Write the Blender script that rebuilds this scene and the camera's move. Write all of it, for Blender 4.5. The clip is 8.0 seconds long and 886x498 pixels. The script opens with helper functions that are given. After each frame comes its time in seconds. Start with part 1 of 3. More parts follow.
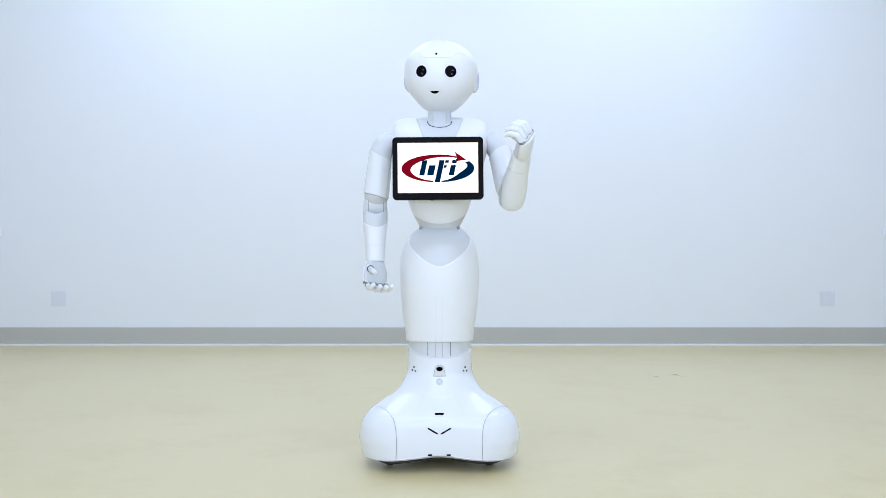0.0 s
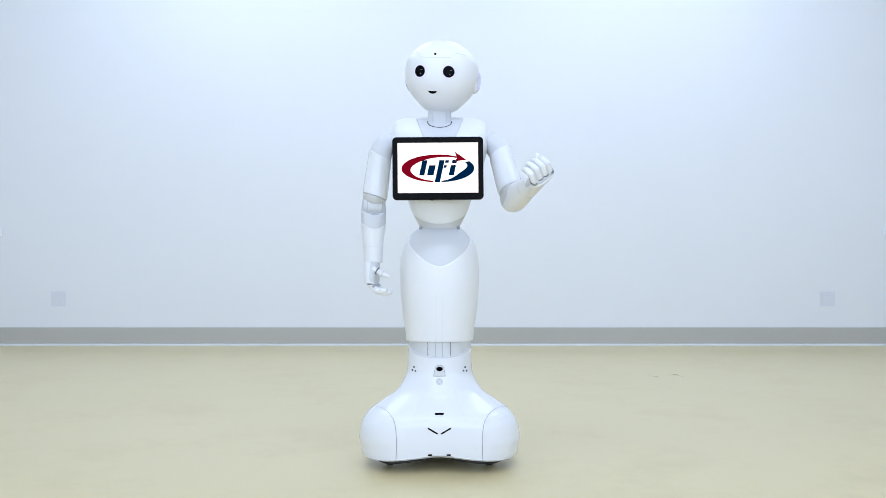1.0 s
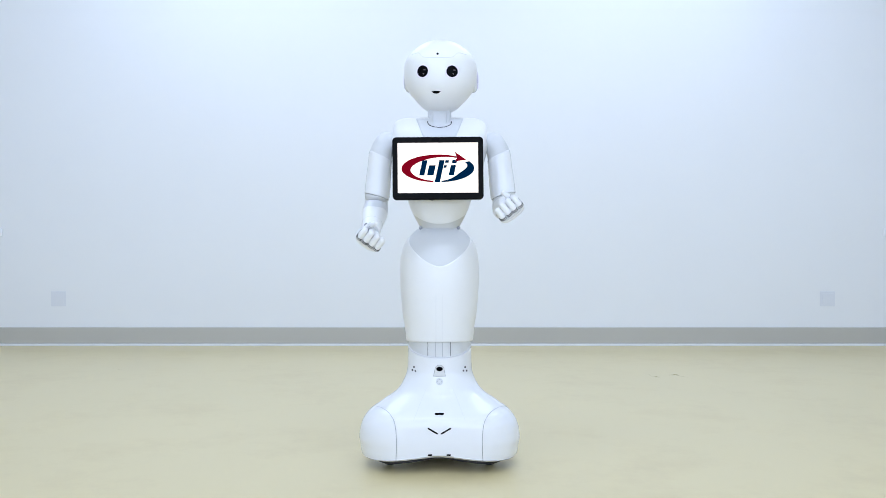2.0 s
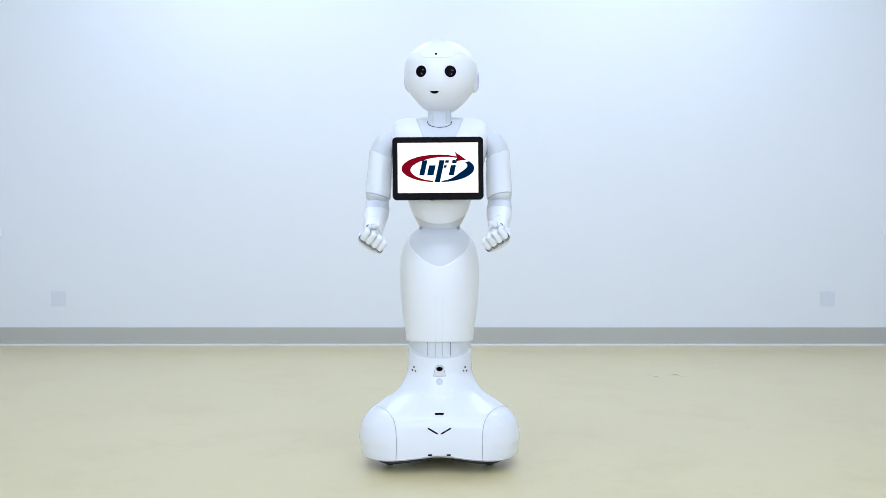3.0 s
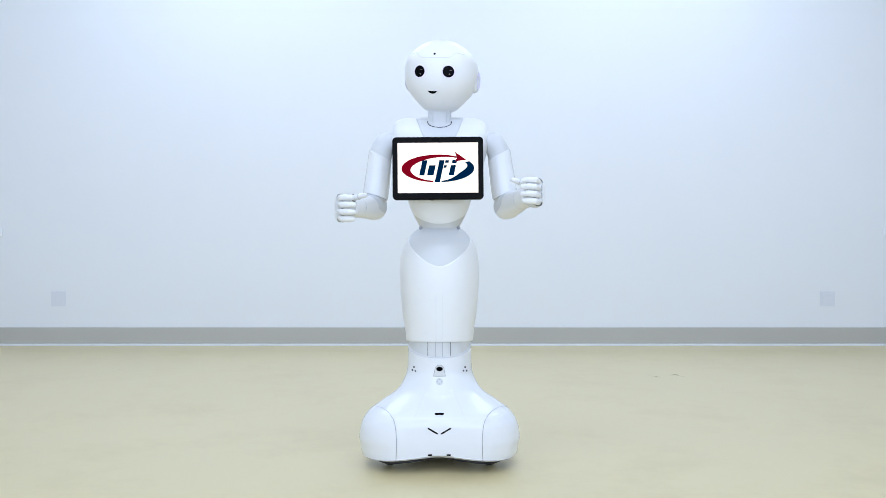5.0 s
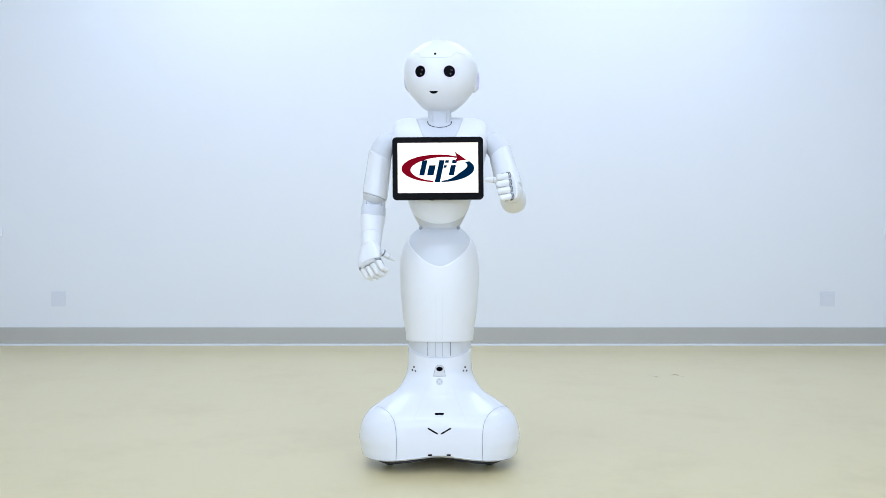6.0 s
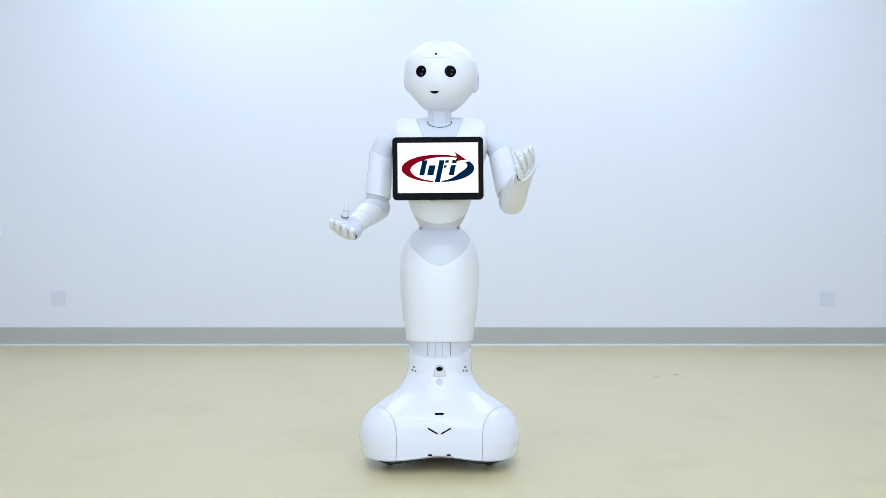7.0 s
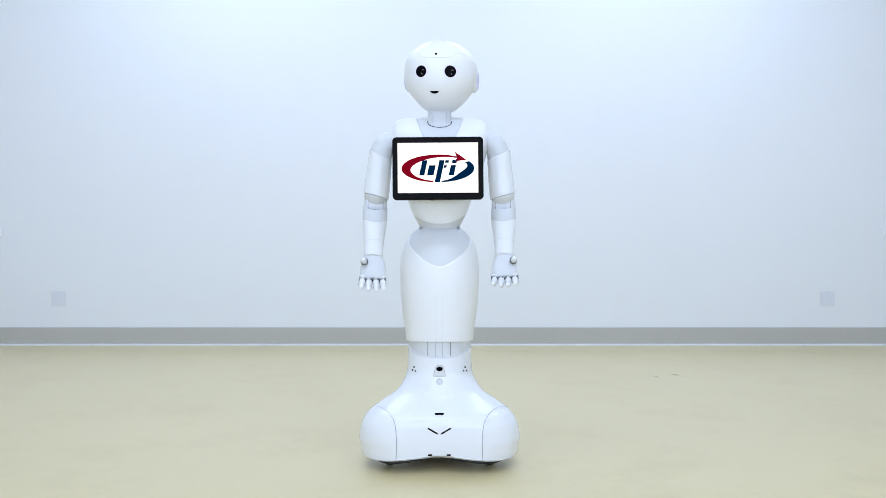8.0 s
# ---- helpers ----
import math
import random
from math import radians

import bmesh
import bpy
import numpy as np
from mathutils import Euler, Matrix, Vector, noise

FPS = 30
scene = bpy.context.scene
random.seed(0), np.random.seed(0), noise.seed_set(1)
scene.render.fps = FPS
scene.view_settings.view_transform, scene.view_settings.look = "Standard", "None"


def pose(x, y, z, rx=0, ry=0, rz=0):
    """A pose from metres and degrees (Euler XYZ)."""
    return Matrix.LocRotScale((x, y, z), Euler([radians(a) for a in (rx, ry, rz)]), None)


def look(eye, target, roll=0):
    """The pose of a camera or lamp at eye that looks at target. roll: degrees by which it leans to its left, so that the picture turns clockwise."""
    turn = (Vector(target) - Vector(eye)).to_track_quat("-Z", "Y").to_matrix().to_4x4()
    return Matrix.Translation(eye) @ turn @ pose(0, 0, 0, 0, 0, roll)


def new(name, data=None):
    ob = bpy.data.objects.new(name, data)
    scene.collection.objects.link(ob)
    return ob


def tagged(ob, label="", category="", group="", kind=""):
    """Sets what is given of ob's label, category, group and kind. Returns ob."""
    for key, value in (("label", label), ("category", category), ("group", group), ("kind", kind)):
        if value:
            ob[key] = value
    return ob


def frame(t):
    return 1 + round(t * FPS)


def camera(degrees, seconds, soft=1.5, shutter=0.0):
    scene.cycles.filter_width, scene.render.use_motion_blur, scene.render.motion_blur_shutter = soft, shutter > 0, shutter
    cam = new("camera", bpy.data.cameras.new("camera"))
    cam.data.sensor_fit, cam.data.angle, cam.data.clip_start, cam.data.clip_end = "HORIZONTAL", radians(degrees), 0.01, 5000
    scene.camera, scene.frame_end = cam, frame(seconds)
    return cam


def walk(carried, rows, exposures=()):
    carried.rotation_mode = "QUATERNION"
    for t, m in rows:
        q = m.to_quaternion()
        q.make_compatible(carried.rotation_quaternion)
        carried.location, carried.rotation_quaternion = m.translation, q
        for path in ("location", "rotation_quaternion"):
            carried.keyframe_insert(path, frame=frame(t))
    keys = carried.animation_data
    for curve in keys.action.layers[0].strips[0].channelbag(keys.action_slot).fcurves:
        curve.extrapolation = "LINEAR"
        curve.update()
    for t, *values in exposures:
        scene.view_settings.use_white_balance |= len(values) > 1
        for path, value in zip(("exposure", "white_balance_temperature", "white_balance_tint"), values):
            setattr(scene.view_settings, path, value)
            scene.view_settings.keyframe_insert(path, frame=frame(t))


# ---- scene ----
from mathutils import bvhtree

# ---- camera ----
PITCH = math.atan(41 / 1681)
EYE = (0.0097, -2.73, 0.67)
cam = camera(50.0, 8.0, 0.85, 0.4)
view = look(EYE, (EYE[0], EYE[1] + math.cos(PITCH), EYE[2] - math.sin(PITCH)))
walk(cam, [(0.0, view), (8.0, view)], exposures=[(0.0, -0.25, 5235, 17.8), (8.0, -0.25, 5235, 17.8)])

# ---- light ----
WALL_Y = 2.57
ROOM_H = 2.75
world = bpy.data.worlds.new("world")
world.use_nodes = True
scene.world = world
world.node_tree.nodes["Background"].inputs[0].default_value = (0.7, 0.86, 1.0, 1)
world.node_tree.nodes["Background"].inputs[1].default_value = 0.25


def ceiling_lamp_light(x, y, sx, sy, watts):
    data = bpy.data.lights.new("ceiling_lamp_light", "AREA")
    data.shape, data.size, data.size_y = "RECTANGLE", sx, sy
    data.energy, data.color = watts, (0.90, 0.96, 1.0)
    ob = new("ceiling_lamp_light", data)
    ob.matrix_world = pose(x, y, ROOM_H - 0.075)
    return ob


# x, y, depth and power: a row of panels near the wall, two rows of thin strips before it
LAMPS = ((-1.15, 1.5, 1.4, 21), (1.15, 1.5, 1.4, 21), (-0.79, -0.9, 0.16, 11), (0.79, -0.9, 0.16, 11), (-0.79, -3.4, 0.2, 16), (0.79, -3.4, 0.2, 16))
for lx, ly, deep, watts in LAMPS:
    ceiling_lamp_light(lx, ly, 1.54, deep, watts)

# added fill light in an unseen window band behind the camera
ROOM_X, BACK_Y = 3.3, -4.6
WIN_X, WIN_LO, WIN_HI = 2.7, 0.55, 2.35
data = bpy.data.lights.new("window_fill_light", "AREA")
data.shape, data.size, data.size_y = "RECTANGLE", 2 * WIN_X, WIN_HI - WIN_LO
data.energy, data.color = 114, (0.90, 0.96, 1.0)
new("window_fill_light", data).matrix_world = pose(0, BACK_Y - 0.13, (WIN_LO + WIN_HI) / 2, 90)


# ---- materials ----
def material(name, color, rough=0.5, metal=0.0, vary=0.04, scale=8.0, bump=0.0, bump_scale=200.0, coat=0.0, spec=0.5):
    m = bpy.data.materials.new(name)
    m.use_nodes = True
    nt = m.node_tree
    b = nt.nodes["Principled BSDF"]
    b.inputs["Roughness"].default_value = rough
    b.inputs["Metallic"].default_value = metal
    b.inputs["Coat Weight"].default_value = coat
    b.inputs["Coat Roughness"].default_value = 0.06
    b.inputs["Specular IOR Level"].default_value = spec
    tc = nt.nodes.new("ShaderNodeTexCoord")
    n1 = nt.nodes.new("ShaderNodeTexNoise")
    n1.inputs["Scale"].default_value = scale
    n1.inputs["Detail"].default_value = 5
    nt.links.new(tc.outputs["Object"], n1.inputs["Vector"])
    mix = nt.nodes.new("ShaderNodeMix")
    mix.data_type = "RGBA"
    mix.inputs["A"].default_value = (*[max(0, c * (1 - vary)) for c in color], 1)
    mix.inputs["B"].default_value = (*[min(1, c * (1 + vary)) for c in color], 1)
    nt.links.new(n1.outputs["Fac"], mix.inputs["Factor"])
    nt.links.new(mix.outputs["Result"], b.inputs["Base Color"])
    if bump:
        n2 = nt.nodes.new("ShaderNodeTexNoise")
        n2.inputs["Scale"].default_value = bump_scale
        n2.inputs["Detail"].default_value = 3
        nt.links.new(tc.outputs["Object"], n2.inputs["Vector"])
        bp = nt.nodes.new("ShaderNodeBump")
        bp.inputs["Strength"].default_value = bump
        bp.inputs["Distance"].default_value = 0.002
        nt.links.new(n2.outputs["Fac"], bp.inputs["Height"])
        nt.links.new(bp.outputs["Normal"], b.inputs["Normal"])
    return m


def glowing(name, color, strength):
    m = bpy.data.materials.new(name)
    m.use_nodes = True
    b = m.node_tree.nodes["Principled BSDF"]
    b.inputs["Base Color"].default_value = (*[c * 0.05 for c in color], 1)
    b.inputs["Emission Color"].default_value = (*color, 1)
    b.inputs["Emission Strength"].default_value = strength
    b.inputs["Roughness"].default_value = 0.25
    b.inputs["Specular IOR Level"].default_value = 0.0
    return m


def floor_material():
    """Pale beige poured floor: soft cloudy tone, scattered scuffs, a satin sheen."""
    m = material("beige_floor", (0.674, 0.580, 0.313), 0.3, vary=0.06, scale=1.2, bump=0.006, bump_scale=40)
    nt = m.node_tree
    b = nt.nodes["Principled BSDF"]
    mix = [n for n in nt.nodes if n.type == "MIX"][0]
    tc = [n for n in nt.nodes if n.type == "TEX_COORD"][0]
    scuff = nt.nodes.new("ShaderNodeTexNoise")
    scuff.inputs["Scale"].default_value = 2.4
    scuff.inputs["Detail"].default_value = 8
    scuff.inputs["Roughness"].default_value = 0.72
    nt.links.new(tc.outputs["Object"], scuff.inputs["Vector"])
    ramp = nt.nodes.new("ShaderNodeValToRGB")
    ramp.color_ramp.elements[0].position = 0.50
    ramp.color_ramp.elements[1].position = 0.70
    nt.links.new(scuff.outputs["Fac"], ramp.inputs["Fac"])
    dirt = nt.nodes.new("ShaderNodeMix")
    dirt.data_type = "RGBA"
    dirt.inputs["B"].default_value = (0.50, 0.40, 0.20, 1)
    weak = nt.nodes.new("ShaderNodeMath")
    weak.operation = "MULTIPLY"
    weak.inputs[1].default_value = 0.30
    nt.links.new(ramp.outputs["Color"], weak.inputs[0])
    nt.links.new(weak.outputs[0], dirt.inputs["Factor"])
    nt.links.new(mix.outputs["Result"], dirt.inputs["A"])
    nt.links.new(dirt.outputs["Result"], b.inputs["Base Color"])
    rr = nt.nodes.new("ShaderNodeMapRange")
    rr.inputs["To Min"].default_value = 0.24
    rr.inputs["To Max"].default_value = 0.34
    nt.links.new(scuff.outputs["Fac"], rr.inputs["Value"])
    nt.links.new(rr.outputs["Result"], b.inputs["Roughness"])
    return m


M_WALL = material("white_wall_paint", (0.82, 0.83, 0.83), 0.6, vary=0.015, scale=1.5, bump=0.06, bump_scale=350)
M_CEIL = material("white_ceiling_paint", (0.85, 0.85, 0.85), 0.8, vary=0.02, scale=3)
M_FLOOR = floor_material()
M_SKIRTING = material("grey_skirting", (0.48, 0.465, 0.41), 0.45, vary=0.06, scale=2.5, bump=0.03, bump_scale=90)
M_SEAL = material("white_sealing_strip", (0.86, 0.87, 0.88), 0.4, vary=0.03, scale=20)
M_SOCKET = material("socket_plastic", (0.74, 0.757, 0.782), 0.5, vary=0.02, scale=30)
M_WHITE = material("white_gloss_plastic", (0.815, 0.82, 0.822), 0.11, vary=0.012, scale=14, bump=0.004, bump_scale=300, coat=0.06, spec=0.42)
M_MATT = material("white_satin_plastic", (0.83, 0.828, 0.815), 0.30, vary=0.015, scale=18, bump=0.02, bump_scale=700)
M_GREY = material("pale_grey_plastic", (0.67, 0.68, 0.685), 0.42, vary=0.02, scale=18, bump=0.03, bump_scale=700)
M_BAND = material("warm_grey_plastic", (0.65, 0.65, 0.625), 0.42, vary=0.02, scale=18, bump=0.03, bump_scale=700)
M_SEAM = material("seam_grey", (0.40, 0.41, 0.43), 0.6, vary=0.03, scale=40)
M_DARK = material("dark_rubber", (0.03, 0.03, 0.035), 0.5, vary=0.1, scale=60)
M_JOINT = material("finger_joint_rubber", (0.13, 0.13, 0.14), 0.5, vary=0.1, scale=60)
M_BLACK = material("black_plastic", (0.005, 0.005, 0.005), 0.45, vary=0.15, scale=80, bump=0.05, bump_scale=900, spec=0.05)
M_LENS = material("black_lens", (0.003, 0.003, 0.004), 0.08, vary=0.1, scale=80, spec=0.03)
M_SCREEN = glowing("lit_screen_white", (1.0, 0.86, 0.66), 1.5)
M_RED = glowing("lit_screen_red", (0.27, 0.002, 0.011), 0.98)
M_NAVY = glowing("lit_screen_navy", (0.0, 0.021, 0.056), 0.98)
M_EAR = glowing("ear_light", (0.82, 0.78, 0.90), 0.78)
M_EYE_RING = glowing("eye_light", (0.90, 0.86, 0.92), 0.95)
# paler tone for the reflections painted on the eyes
M_EYE_GLINT = material("eye_glint_paint", (0.16, 0.13, 0.13), 0.2, vary=0.1, scale=100)
M_LAMP = glowing("lamp_diffuser", (0.92, 0.97, 1.0), 0.8)
M_LAMP_BODY = material("lamp_body", (0.8, 0.8, 0.8), 0.5, vary=0.02)


# ---- mesh helpers ----
def link(name, bm, mats, parent=None, label="", smooth=True):
    """One mesh object from a bmesh; faces on flat ends are marked smooth=False by the caller."""
    me = bpy.data.meshes.new(name)
    bm.normal_update()
    bm.to_mesh(me)
    bm.free()
    for m in mats if isinstance(mats, (list, tuple)) else (mats,):
        me.materials.append(m)
    ob = new(name, me)
    if parent:
        ob.parent = parent
    if label:
        tagged(ob, label)
    return ob


part = link


def box(bm, x0, x1, y0, y1, z0, z1, bevel=0.0, seg=2):
    made = bmesh.ops.create_cube(bm, size=1)
    vs = made["verts"]
    for v in vs:
        v.co = Vector((x0 + (v.co.x + 0.5) * (x1 - x0), y0 + (v.co.y + 0.5) * (y1 - y0), z0 + (v.co.z + 0.5) * (z1 - z0)))
    if bevel:
        es = list({e for v in vs for e in v.link_edges})
        bmesh.ops.bevel(bm, geom=es, offset=bevel, segments=seg, affect="EDGES", profile=0.5)
    return bm


def cubic(table, z):
    """Smooth value(s) between the stations of a table of (z, value, value, ...), z falling or rising."""
    rows = sorted(table)
    zs = [r[0] for r in rows]
    if z <= zs[0]:
        return rows[0][1:]
    if z >= zs[-1]:
        return rows[-1][1:]
    i = max(k for k in range(len(zs) - 1) if zs[k] <= z)
    h = zs[i + 1] - zs[i]
    t = (z - zs[i]) / h
    out = []
    for c in range(1, len(rows[0])):
        def slope(k):
            if k == 0 or k == len(zs) - 1:
                a, b = (0, 1) if k == 0 else (k - 1, k)
                return (rows[b][c] - rows[a][c]) / (zs[b] - zs[a])
            d0 = (rows[k][c] - rows[k - 1][c]) / (zs[k] - zs[k - 1])
            d1 = (rows[k + 1][c] - rows[k][c]) / (zs[k + 1] - zs[k])
            if d0 * d1 <= 0:
                return 0.0
            return 2 * d0 * d1 / (d0 + d1)
        p0, p1, m0, m1 = rows[i][c], rows[i + 1][c], slope(i) * h, slope(i + 1) * h
        out.append((2 * t**3 - 3 * t**2 + 1) * p0 + (t**3 - 2 * t**2 + t) * m0 + (-2 * t**3 + 3 * t**2) * p1 + (t**3 - t**2) * m1)
    return out


def oval(table, power=2.2):
    """A surface from stations (z, half width, front depth, back depth): gives (x, y) at an angle and a height."""
    def at(a, z):
        w, f, b = cubic(table, z)
        c, s = math.cos(a), math.sin(a)
        x = w * math.copysign(abs(c) ** (2 / power), c)
        y = (b if s > 0 else f) * math.copysign(abs(s) ** (2 / power), s)
        return x, y
    return at


def shell(surface, lo, hi, rows=24, around=64, inset=0.0, edge=0.0015, bm=None, hollow=0.0):
    """A closed body that follows a surface from the height lo(angle) to hi(angle), with rolled edges."""
    bm = bm or bmesh.new()
    lo_f = lo if callable(lo) else (lambda a: lo)
    hi_f = hi if callable(hi) else (lambda a: hi)
    steps = [(0.0, 0.0, 1.0), (0.0, 0.3, 0.3), (0.0, 1.0, 0.0)]
    steps += [(k / rows, 0.0, 0.0) for k in range(1, rows)]
    steps += [(1.0, -1.0, 0.0), (1.0, -0.3, 0.3), (1.0, 0.0, 1.0)]
    rings = []
    for f, dz, ins in steps:
        ring = []
        for k in range(around):
            a = 2 * math.pi * k / around
            z = lo_f(a) + (hi_f(a) - lo_f(a)) * f + dz * edge
            x, y = surface(a, z)
            r = max(1e-6, math.hypot(x, y))
            s = max(0.0, r - inset - ins * edge) / r
            ring.append(bm.verts.new((x * s, y * s, z)))
        rings.append(ring)
    for r0, r1 in zip(rings, rings[1:]):
        for k in range(around):
            f = bm.faces.new((r0[k], r0[(k + 1) % around], r1[(k + 1) % around], r1[k]))
            f.smooth = True
    for ring, flip in ((rings[0], True), (rings[-1], False)):
        mid = bm.verts.new(sum((v.co for v in ring), Vector()) / around - Vector((0, 0, 0 if flip else hollow)))
        for k in range(around):
            a, b = ring[k], ring[(k + 1) % around]
            bm.faces.new((b, a, mid) if flip else (a, b, mid))
    return bm


def tree_of(ob):
    return bvhtree.BVHTree.FromPolygons([v.co.copy() for v in ob.data.vertices], [tuple(p.vertices) for p in ob.data.polygons])


def front_of(tree, x, z):
    """The front of a body at x, z, seen along +y: the place and the normal."""
    p, n, _, _ = tree.ray_cast(Vector((x, -2, z)), Vector((0, 1, 0)))
    return p, n


def patch(tree, outline, lift=0.0006, thick=0.003, cells=10):
    """A thin plate that lies on the front of a body. outline(u, v), u and v from 0 to 1, gives its x, z."""
    bm = bmesh.new()
    top, low = [], []
    for i in range(cells + 1):
        a, b = [], []
        for j in range(cells + 1):
            p, n = front_of(tree, *outline(i / cells, j / cells))
            a.append(bm.verts.new(p + n * lift))
            b.append(bm.verts.new(p - n * thick))
        top.append(a)
        low.append(b)
    for i in range(cells):
        for j in range(cells):
            f = bm.faces.new((top[i][j], top[i + 1][j], top[i + 1][j + 1], top[i][j + 1]))
            f.smooth = True
            bm.faces.new((low[i][j], low[i][j + 1], low[i + 1][j + 1], low[i + 1][j]))
    for k in range(cells):
        bm.faces.new((top[k][0], low[k][0], low[k + 1][0], top[k + 1][0]))
        bm.faces.new((top[k + 1][cells], low[k + 1][cells], low[k][cells], top[k][cells]))
        bm.faces.new((top[0][k + 1], low[0][k + 1], low[0][k], top[0][k]))
        bm.faces.new((top[cells][k], low[cells][k], low[cells][k + 1], top[cells][k + 1]))
    bmesh.ops.recalc_face_normals(bm, faces=bm.faces)
    return bm


def quad(a, b, c, d):
    """Outline of a four-sided patch: a, b along its foot, d, c along its head."""
    def at(u, v):
        x = (a[0] * (1 - u) + b[0] * u) * (1 - v) + (d[0] * (1 - u) + c[0] * u) * v
        z = (a[1] * (1 - u) + b[1] * u) * (1 - v) + (d[1] * (1 - u) + c[1] * u) * v
        return x, z
    return at


def stroke(x0, z0, x1, z1, wide):
    """Outline of a straight stroke."""
    d = Vector((x1 - x0, z1 - z0)).normalized() * wide / 2
    return quad((x0 + d.y, z0 - d.x), (x1 + d.y, z1 - d.x), (x1 - d.y, z1 + d.x), (x0 - d.y, z0 + d.x))


def pill(x0, z0, x1, z1, wide):
    """Outline of a straight stroke with round ends."""
    d = Vector((x1 - x0, z1 - z0))
    length = d.length
    d.normalize()

    def at(u, v):
        along = u * length
        end = max(0.0, wide / 2 - min(along, length - along)) / (wide / 2)
        half = wide / 2 * math.sqrt(max(0.02, 1 - end * end)) * (2 * v - 1)
        return x0 + d.x * along - d.y * half, z0 + d.y * along + d.x * half
    return at


def disc(x, z, rx, rz):
    """Outline of an oval patch."""
    def at(u, v):
        s, t = 2 * u - 1, 2 * v - 1
        return x + rx * s * math.sqrt(max(0, 1 - t * t / 2)), z + rz * t * math.sqrt(max(0, 1 - s * s / 2))
    return at


def capsule(bm, r0, r1, length, mat=0, around=14, start=0.0):
    """A rounded rod down -z from start, r0 at its head and r1 at its tip."""
    rings = []
    prof = []
    for k in range(5):
        a = math.pi / 2 * (1 - k / 4)
        prof.append((start + r0 * math.sin(a) * 0.8, r0 * math.cos(a)))
    for k in range(1, 5):
        a = math.pi / 2 * k / 4
        prof.append((start - length - r1 * math.sin(a) * 0.9, r1 * math.cos(a)))
    prof.insert(5, (start - length, r1))
    for z, r in prof:
        r = max(r, 0.0004)
        rings.append([bm.verts.new((r * math.cos(2 * math.pi * k / around), r * math.sin(2 * math.pi * k / around), z)) for k in range(around)])
    for a, b in zip(rings, rings[1:]):
        for k in range(around):
            f = bm.faces.new((a[k], b[k], b[(k + 1) % around], a[(k + 1) % around]))
            f.smooth = True
            f.material_index = mat
    bm.faces.new(list(rings[0])).material_index = mat
    bm.faces.new(list(reversed(rings[-1]))).material_index = mat
    return bm


def hoop(bm, radius, wire, m, mat=0, around=24, a0=0.0, a1=2 * math.pi):
    """A thin ring or arc of round wire round the z axis of the pose m."""
    whole = a1 - a0 > 6.28
    n = around if whole else around + 1
    rings = []
    for k in range(n):
        a = a0 + (a1 - a0) * k / around
        ring = []
        for j in range(6):
            b = 2 * math.pi * j / 6
            r = radius + wire * math.cos(b)
            ring.append(bm.verts.new(m @ Vector((r * math.cos(a), r * math.sin(a), wire * math.sin(b)))))
        rings.append(ring)
    for k in range(n if whole else n - 1):
        r0, r1 = rings[k], rings[(k + 1) % n]
        for j in range(6):
            f = bm.faces.new((r0[j], r1[j], r1[(j + 1) % 6], r0[(j + 1) % 6]))
            f.smooth = True
            f.material_index = mat
    return bm


def rope(bm, points, wire, mat=0):
    """A thin round cord through the points."""
    rings = []
    for k, p in enumerate(points):
        d = (points[min(k + 1, len(points) - 1)] - points[max(k - 1, 0)]).normalized()
        x = d.orthogonal().normalized()
        y = d.cross(x)
        rings.append((p, x, y))
    made = []
    last = None
    for p, x, y in rings:
        if last is not None:
            d = x.cross(y)
            x = (last - d * last.dot(d)).normalized()
            y = d.cross(x)
        last = x
        made.append([bm.verts.new(p + wire * (x * math.cos(b) + y * math.sin(b))) for b in (2 * math.pi * j / 6 for j in range(6))])
    for r0, r1 in zip(made, made[1:]):
        for j in range(6):
            f = bm.faces.new((r0[j], r0[(j + 1) % 6], r1[(j + 1) % 6], r1[j]))
            f.smooth = True
            f.material_index = mat
    return bm


# ---- room ----


def slab(name, label, mat, *dims, category="wall"):
    return tagged(link(name, box(bmesh.new(), *dims), mat), label, category, kind="structure")


slab("wall_north", "plain white painted wall behind the robot", M_WALL, -ROOM_X, ROOM_X, WALL_Y, WALL_Y + 0.15, 0, ROOM_H)
bm = bmesh.new()
for x0, x1, z0, z1 in ((-ROOM_X, ROOM_X, 0, WIN_LO), (-ROOM_X, ROOM_X, WIN_HI, ROOM_H), (-ROOM_X, -WIN_X, WIN_LO, WIN_HI), (WIN_X, ROOM_X, WIN_LO, WIN_HI)):
    box(bm, x0, x1, BACK_Y - 0.15, BACK_Y, z0, z1)
tagged(link("wall_south", bm, M_WALL), "plain white painted wall with an added opening for fill light", "wall", kind="structure")
# added window, out of view, only to carry the frontal fill light
window = tagged(new("fill_window"), "added unseen window band that holds the front fill light", "window", kind="structure")
for z0, z1 in ((WIN_LO, WIN_LO + 0.05), (WIN_HI - 0.05, WIN_HI)):
    part("fill_window_frame", box(bmesh.new(), -WIN_X, WIN_X, BACK_Y - 0.10, BACK_Y - 0.05, z0, z1, 0.004), M_SEAL, window)
for k in range(5):
    x = -WIN_X + 0.025 + k * (2 * WIN_X - 0.05) / 4
    part("mullion", box(bmesh.new(), x - 0.025, x + 0.025, BACK_Y - 0.098, BACK_Y - 0.052, WIN_LO + 0.05, WIN_HI - 0.05, 0.004), M_SEAL, window)
part("fill_window_sill", box(bmesh.new(), -WIN_X - 0.04, WIN_X + 0.04, BACK_Y, BACK_Y + 0.12, WIN_LO - 0.035, WIN_LO - 0.003, 0.006), M_SEAL, window)
